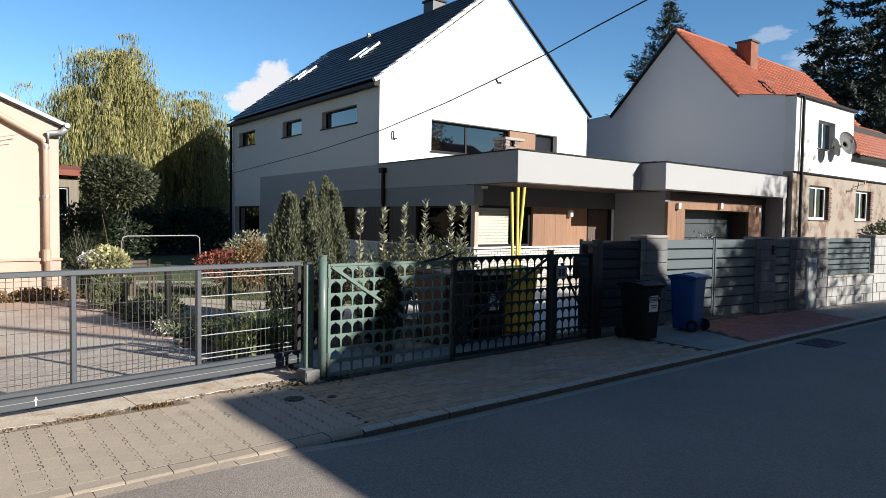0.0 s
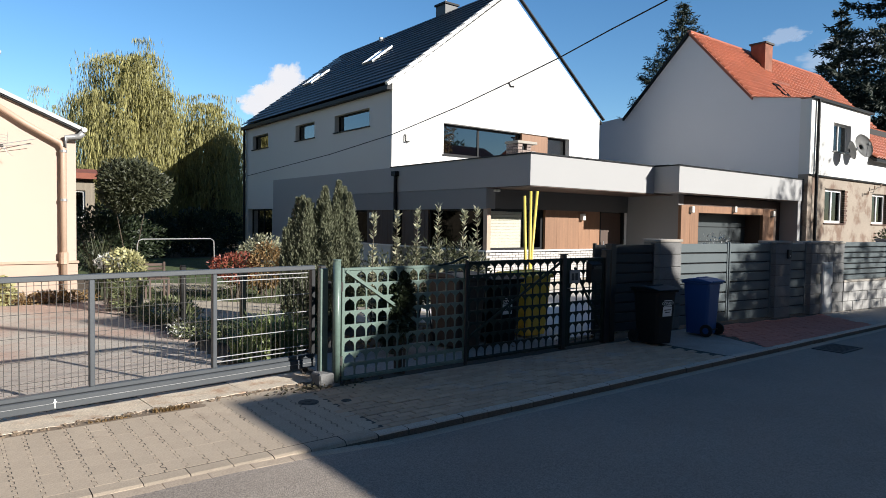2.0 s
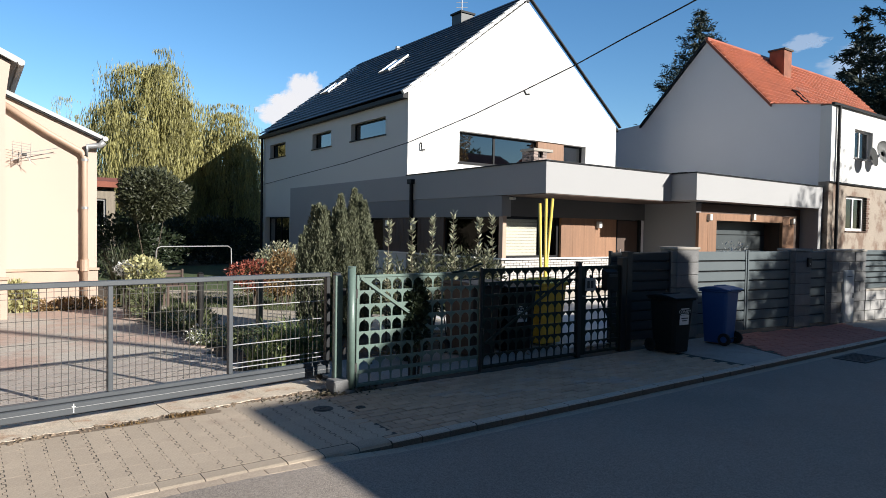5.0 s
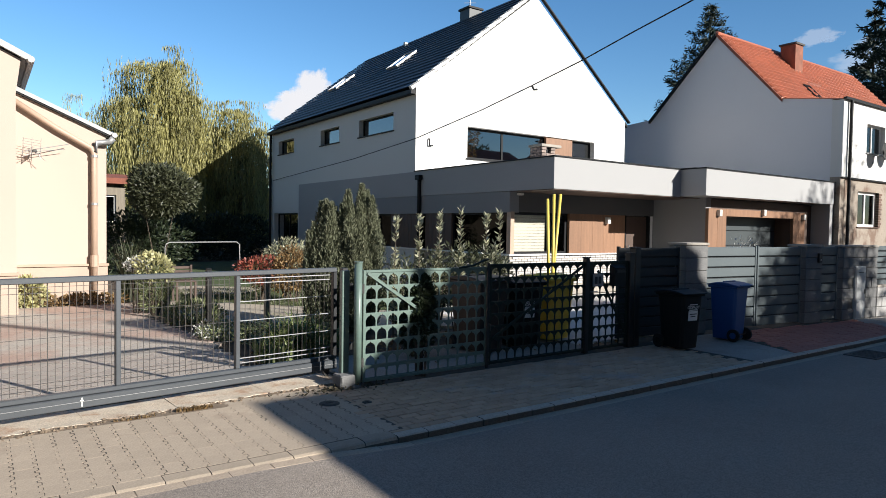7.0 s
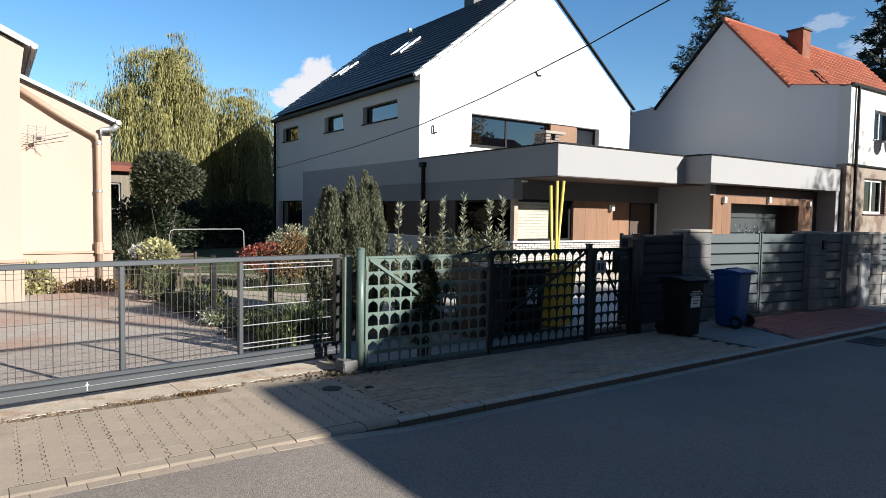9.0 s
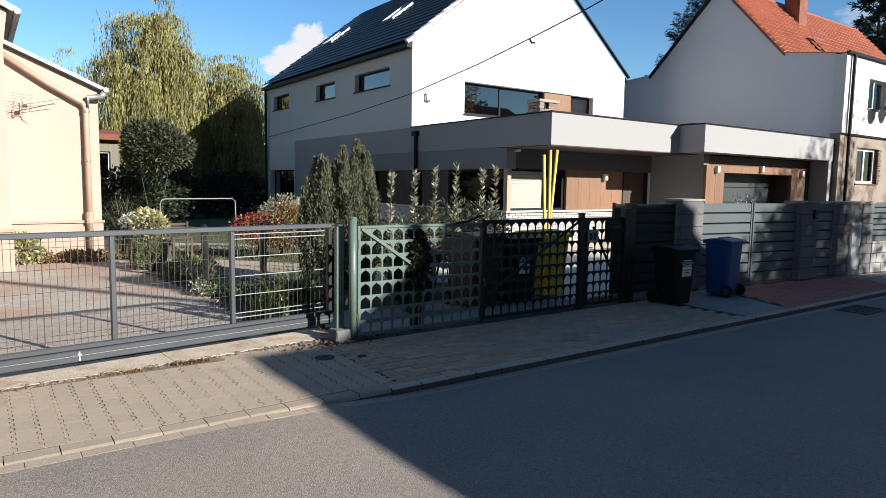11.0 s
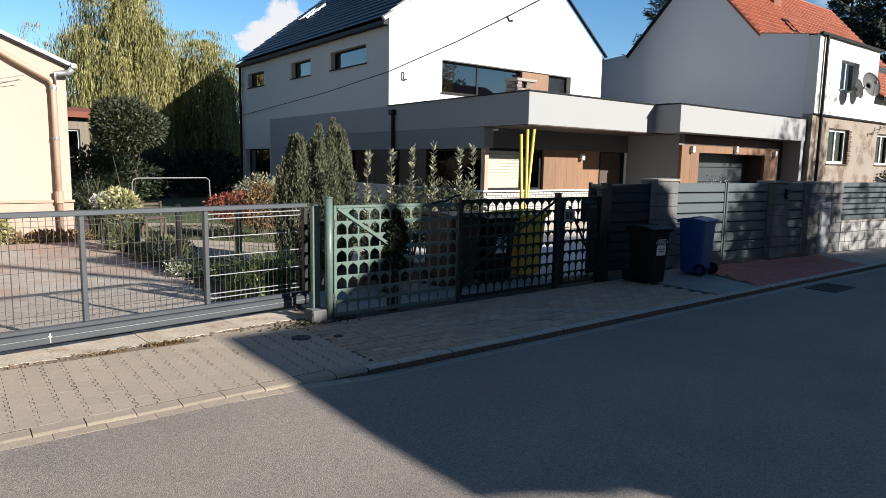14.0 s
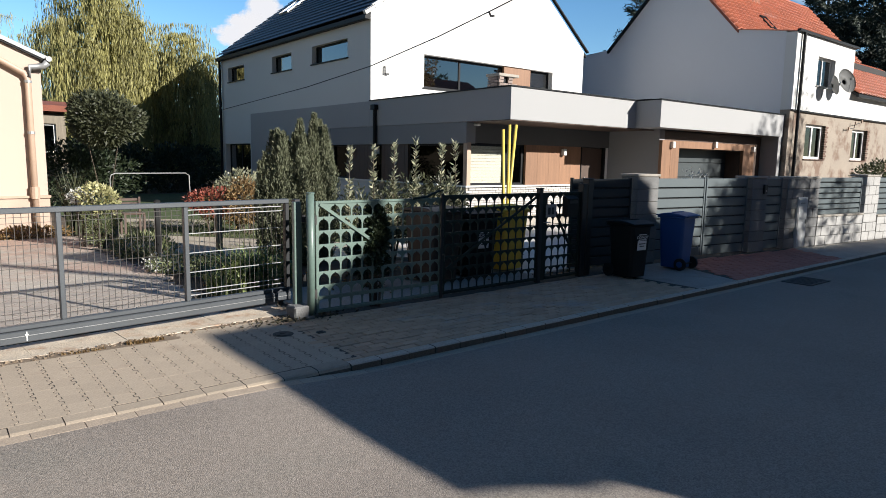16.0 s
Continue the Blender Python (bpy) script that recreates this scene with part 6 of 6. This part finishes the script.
def street_tree(x, y, h, r, n, seed, label):
    rng = np.random.default_rng(seed)

    def crown(g):
        c, d = shell(rng, n, (0, 0, h * 0.75), (r, r, h * 0.30), 0.3, 9, 0.6)
        leaf_data("crown", c, d + rng.normal(0, 0.8, d.shape), 0.20, 0.12, M_RUST, rng, g)
    return limb_tree("street_tree", x, y, label, h, 0.14, rng, crown, limbs=10, spread=r * 1.1, group="street trees")


street_tree(18.95, -7.0, 8.0, 1.40, 5600, 110, "thin autumn tree across the street")
street_tree(21.6, -6.3, 7.4, 0.95, 380, 112, "thin autumn tree across the street")
street_tree(28.5, -5.5, 10.5, 2.2, 2200, 111, "thin autumn tree across the street")
for k, (x, y, r) in enumerate(((30, -42, 6.0), (40, -46, 7.0), (52, -44, 6.0), (22, -50, 6.0), (64, -48, 7.0))):
    bush("park_tree", x, y, 8.0, (r, r * 0.8, 6.5), 3000, 0.9, 0.45, M_DKLEAF, "tall dark tree added out of view beyond the houses opposite", 120 + k, "tree", stems=5, group="park trees")
# unseen left-hand trees, added to block part of the sky's light
for k, (x, y, r) in enumerate(((-4, -22, 5.0), (-13, -20, 5.5), (-23, -21, 5.5), (-34, -20, 6.0))):
    bush("park_tree", x, y, 9.0, (r, r * 0.8, 7.0), 4200, 0.9, 0.5, M_DKLEAF, "tall dark tree added out of view beyond the houses opposite", 130 + k, "tree", stems=5, group="park trees")
bush("fence_shrub", 22.2, 6.9, 1.45, (1.1, 0.5, 0.5), 1700, 0.10, 0.04, M_LEAF, "green shrub above the block wall", 57, inner=0.3)
bush("fence_shrub", 13.3, 7.6, 1.25, (0.40, 0.3, 0.42), 130, 0.08, 0.035, M_PETAL, "thin pale-leaved shrub behind the driveway gate", 58, inner=0.3)

# ---- clouds far behind everything ----
M_CLOUD = bpy.data.materials.new("cloud")
M_CLOUD.use_nodes = True
cn, cl = M_CLOUD.node_tree.nodes, M_CLOUD.node_tree.links
cn.remove(cn["Principled BSDF"])
co_ = cn.new("ShaderNodeTexCoord")
nz = cn.new("ShaderNodeTexNoise")
nz.inputs["Scale"].default_value = 1.5
nz.inputs["Detail"].default_value = 9
nz.inputs["Roughness"].default_value = 0.55
cl.new(co_.outputs["Object"], nz.inputs["Vector"])
ln_ = cn.new("ShaderNodeVectorMath")
ln_.operation = "LENGTH"
cl.new(co_.outputs["Object"], ln_.inputs[0])
sb = cn.new("ShaderNodeMath")
sb.operation = "SUBTRACT"
cl.new(nz.outputs["Fac"], sb.inputs[0])
sc_ = cn.new("ShaderNodeMath")
sc_.operation = "MULTIPLY_ADD"
sc_.inputs[1].default_value = 0.62
sc_.inputs[2].default_value = 0.0
cl.new(ln_.outputs["Value"], sc_.inputs[0])
cl.new(sc_.outputs[0], sb.inputs[1])
mr = cn.new("ShaderNodeMapRange")
mr.inputs["From Min"].default_value = 0.0
mr.inputs["From Max"].default_value = 0.15
mr.inputs["To Max"].default_value = 0.85
cl.new(sb.outputs[0], mr.inputs["Value"])
em = cn.new("ShaderNodeEmission")
em.inputs["Color"].default_value = (0.86, 0.86, 0.90, 1)
em.inputs["Strength"].default_value = 0.58
tr_ = cn.new("ShaderNodeBsdfTransparent")
mx_ = cn.new("ShaderNodeMixShader")
cl.new(mr.outputs[0], mx_.inputs[0])
cl.new(tr_.outputs[0], mx_.inputs[1])
cl.new(em.outputs[0], mx_.inputs[2])
cl.new(mx_.outputs[0], cn["Material Output"].inputs["Surface"])
M_WISP = M_CLOUD.copy()
M_WISP.name = "thin_cloud"
M_WISP.node_tree.nodes["Map Range"].inputs["To Max"].default_value = 0.16
for x, y, z, s, sz in ((266, 600, 129, 30, 32), (248, 600, 116, 34, 20), (1570, 600, 388, 120, 52), (1280, 600, 370, 46, 20)):
    c_ = setting("sky_backdrop", boxes((-1, 1, -0.01, 0.01, -1, 1)), M_WISP if x > 1000 else M_CLOUD, "small white fair-weather cloud", "cloud")
    c_.matrix_basis = Matrix.Translation((x, y, z)) @ Matrix.Rotation(-math.atan2(x, y), 4, "Z") @ Matrix.Diagonal((s, 1, sz, 1))

# ---- pieces of roofs, paving and plinth ----
rp_ = random.Random(7)
tm = tile_mesh("roof_tile", tile_w - 0.006, row_l + 0.04, 0.022, 0.034, M_ROOFD)
near = [m for m in HOUSE_TILES if m.translation.y < YH + 4.6]
rest = [m for m in HOUSE_TILES if m.translation.y >= YH + 4.6]
for m in near[:300]:
    part("roof_tile", tm, None, house).matrix_basis = whole(house).inverted() @ m
joined("roof_tiles", tm, [whole(house).inverted() @ m for m in near[300:] + rest], M_ROOFD, house, "dark flat roof tiles further up and back")

to = tile_mesh("clay_tile", 0.262, rl + 0.035, 0.034, 0.046, M_ROOFO, 0.042)
for m in NB_TILES[:300]:
    part("clay_tile", to, None, nb).matrix_basis = whole(nb).inverted() @ m
joined("clay_tiles", to, [whole(nb).inverted() @ m for m in NB_TILES[300:]], M_ROOFO, nb, "orange clay tiles near the ridge")
joined("low_roof_tiles", to, [whole(nb).inverted() @ m for m in NB_LOW], M_ROOFO, nb, "orange clay tiles of the lower roof")

# white brick plinth of the entrance wing
bw, bh = 0.20, 0.062
me_b = None
for r in range(4, 16):
    for c in range(22):
        x = XH + 0.02 + c * bw + (bw / 2 if r % 2 else 0)
        if x + bw > 14.9:
            continue
        if me_b is None:
            ob = part("brick", boxes((0, bw - 0.010, 0, 0.03, 0, bh - 0.010), bevel=0.004), M_WBRICK, annex)
            me_b = ob.data
        else:
            ob = part("brick", me_b, None, annex)
        ob.matrix_basis = whole(annex).inverted() @ Matrix.Translation((x, YE, 0.04 + r * bh))

# kerb stones, flat at the drive and upright further on, and the gutter slabs before them
def kerb_mesh(depth, soft, material):
    edge_ = [(0.0, -0.052), (0.13, -0.03), (0.44, -0.010), (1.0, -0.001)]
    bm = prism([(0, -0.2)] + [(0.045 * soft * a, b * soft) for a, b in edge_] + [(depth, 0.0), (depth, -0.2)], "x", 0.003, 0.297)
    me = bpy.data.meshes.new("kerb_stone")
    bm.to_mesh(me)
    bm.free()
    me.materials.append(material)
    me.materials.append(M_JOINT)
    me.materials.append(M_KERBFRONT)
    # stone ends take the joint colour, road-facing sides a darker one than the tops
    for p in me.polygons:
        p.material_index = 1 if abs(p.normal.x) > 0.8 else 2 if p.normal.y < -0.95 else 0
    return me


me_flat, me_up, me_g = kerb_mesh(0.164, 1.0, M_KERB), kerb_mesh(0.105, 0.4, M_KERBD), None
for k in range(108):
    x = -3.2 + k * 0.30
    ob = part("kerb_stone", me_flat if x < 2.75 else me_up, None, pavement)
    if me_g is None:
        og = part("gutter_slab", boxes((0.0012, 0.2988, 0, 0.114, -0.06, 0.0), bevel=0.002), M_GUTTER, gutter)
        me_g = og.data
    else:
        og = part("gutter_slab", me_g, None, gutter)
    ob.matrix_basis = pose(x + rp_.uniform(-0.001, 0.001), 4.493 + rp_.uniform(-0.004, 0.004), rp_.uniform(-0.003, 0.0), rp_.uniform(-0.15, 0.15), 0, rp_.uniform(-0.3, 0.3))
    z1, z2 = gutter_z(x + 0.1), gutter_z(x + 0.4)
    og.matrix_basis = pose(x + 0.1, 4.376 + rp_.uniform(-0.006, 0.004), z1 + rp_.uniform(-0.0015, 0.0), 0.3 + rp_.uniform(-0.3, 0.3), -math.degrees(math.atan2(z2 - z1, 0.3)), rp_.uniform(-0.5, 0.5))


def zigzag_paver(w, l, a, t, g):
    """Interlocking paver with stepped flanks."""
    rises = (0, 0.14, 0.22, 0.42, 0.50, 0.64, 0.72, 0.92, 1.0)
    shift = (0, 0, a, a, 0, 0, a, a, 0)
    lean = (0, -1, -1, 1, 1, -1, -1, 1, 0)
    pts = [(x + g, y * l + k * g) for y, x, k in zip(rises, shift, lean)]
    pts2 = [(x + w - g, y * l - k * g) for y, x, k in zip(rises, shift, lean)]
    bm = prism(pts + pts2[::-1], "z", -t, 0)
    me = bpy.data.meshes.new("paver")
    bm.to_mesh(me)
    bm.free()
    return me


zps = [zigzag_paver(0.145, 0.205, 0.024, 0.04, g) for g in (0.0014, 0.0030, 0.0050)]
for zp in zps:
    zp.materials.append(M_PAVE)
part("joint_sand", boxes((-1.32, 2.95, 4.652, 6.06, -0.1, -0.0014)), M_JOINT, pavement, "dark sand in the paver joints")
part("joint_earth", boxes((-1.32, 2.95, 6.06, 6.30, -0.1, -0.0012)), M_EARTH, pavement, "dry earth along the threshold")
spots = [[], [], []]
for c in range(29):
    for r in range(8):
        x, y = -1.295 + c * 0.145, 4.66 + r * 0.205
        if y + 0.2 > 6.22 + 0.04 * max(0, x) or x > 2.86:
            continue
        spots[rp_.choice((0, 0, 1, 1, 1, 2))].append(Matrix.Translation((x, y, rp_.uniform(-0.0003, 0.0003))))
for zp, group_ in zip(zps, spots):
    group_.sort(key=lambda m: m.translation.y)
    for m in group_[:60]:
        part("paver", zp, None, pavement).matrix_basis = m
    if group_[60:]:
        joined("paver_field", zp, group_[60:], M_PAVE, pavement, "grey interlocking pavers along the gate")


def brick_paver(w, l, t, material, gap=0.003, round_=0.005):
    bm = boxes((gap, w - gap, gap, l - gap, -t, 0))
    top = [e for e in bm.edges if all(abs(v.co.z) < 1e-6 for v in e.verts)]
    bmesh.ops.bevel(bm, geom=top, offset=round_, segments=1, affect="EDGES")
    me = bpy.data.meshes.new("paver")
    bm.to_mesh(me)
    bm.free()
    me.materials.append(material)
    return me


def field(me, x0, x1, y0, y1, w, l, keep):
    out = []
    for r in range(int((y1 - y0) / l)):
        x = x0 + (w / 2 if r % 2 else 0)
        while x + w < x1:
            y = y0 + r * l
            if keep(x + w / 2, y + l / 2):
                out.append(Matrix.Translation((x, y, rp_.uniform(-0.005, 0.003))) @ Matrix.Rotation(rp_.uniform(-0.01, 0.01), 4, "X"))
            x += w
    return out


bp = brick_paver(0.2, 0.1, 0.04, M_PAVER, 0.0035, 0.006)
sp = field(bp, 2.80, 8.5, 4.604, 6.16, 0.2, 0.1, lambda x, y: True)
sp.sort(key=lambda m: (m.translation.x - 2) + abs(m.translation.y - 5))
for m in sp[:90]:
    part("brick_paver", bp, None, pavement).matrix_basis = m
joined("brick_paver_field", bp, sp[90:], M_PAVER, pavement, "worn dark brick pavers before the old gate")
rpm = brick_paver(0.2, 0.1, 0.04, M_REDPAVE)
fence_y = lambda x: 6.52 - 0.115 * (x - 8.0)
red = field(rpm, 9.6, 14.6, 4.604, 6.4, 0.2, 0.1, lambda x, y: y < fence_y(x) - 0.05 and x > 10.3 - 0.9 * (6.0 - y) * 0.5 and x < 14.4 - (6.0 - y) * 0.6)
for m in red[:30]:
    part("red_paver", rpm, None, pavement).matrix_basis = m
joined("red_paver_field", rpm, red[30:], M_REDPAVE, pavement, "red pavers before the driveway gate")
setting("footway_asphalt", prism([(8.5, 4.6), (9.55, 4.6), (10.2, 6.25), (8.5, 6.30)], "z", -0.1, -0.004), M_FOOT, "plain grey footway surface", "pavement")
setting("footway_slabs", prism([(13.6, 4.6), (60, 4.6), (60, 6.0), (14.3, 6.0)], "z", -0.1, -0.006), M_FOOT, "plain grey footway surface", "pavement")

# driveway behind the sliding gate
dm = brick_paver(0.2, 0.2, 0.05, M_DRIVE, 0.0058, 0.001)
edge = lambda y: 2.62 + 0.10 * math.sin((y - 7) * 0.8)
TW = Matrix.Translation((0, 11, 0)) @ Matrix.Rotation(radians(-40), 4, "Z")
dr_ = []
for r in range(-36, 36):
    for c in range(-36, 36):
        m = TW @ Matrix.Translation((c * 0.2, r * 0.2, rp_.uniform(-0.0006, 0.0006)))
        p = m @ Vector((0.1, 0.1, 0))
        if -2.6 < p.x < edge(p.y) and 6.95 < p.y < 15.2:
            dr_.append(m)
driveway = setting("driveway", prism([(-2.6, 6.75), (2.60, 6.85), (2.60, 15.2), (-2.6, 15.2)], "z", -0.1, -0.0022), M_JOINT, "paved drive of worn pink and grey pavers", "driveway")
dr_.sort(key=lambda m: m.translation.y)
for m in dr_[:290]:
    part("paver", dm, None, driveway).matrix_basis = m
joined("paver_field", dm, dr_[290:], M_DRIVE, driveway, "pink and grey pavers further in")

# plain kerb further along the street
setting("far_kerb", boxes((29.2, 120, 4.493, 4.65, -0.2, 0.0), (-120, -3.32, 4.493, 4.65, -0.2, 0.0)), M_KERB, "concrete kerb further along the street", "kerb")
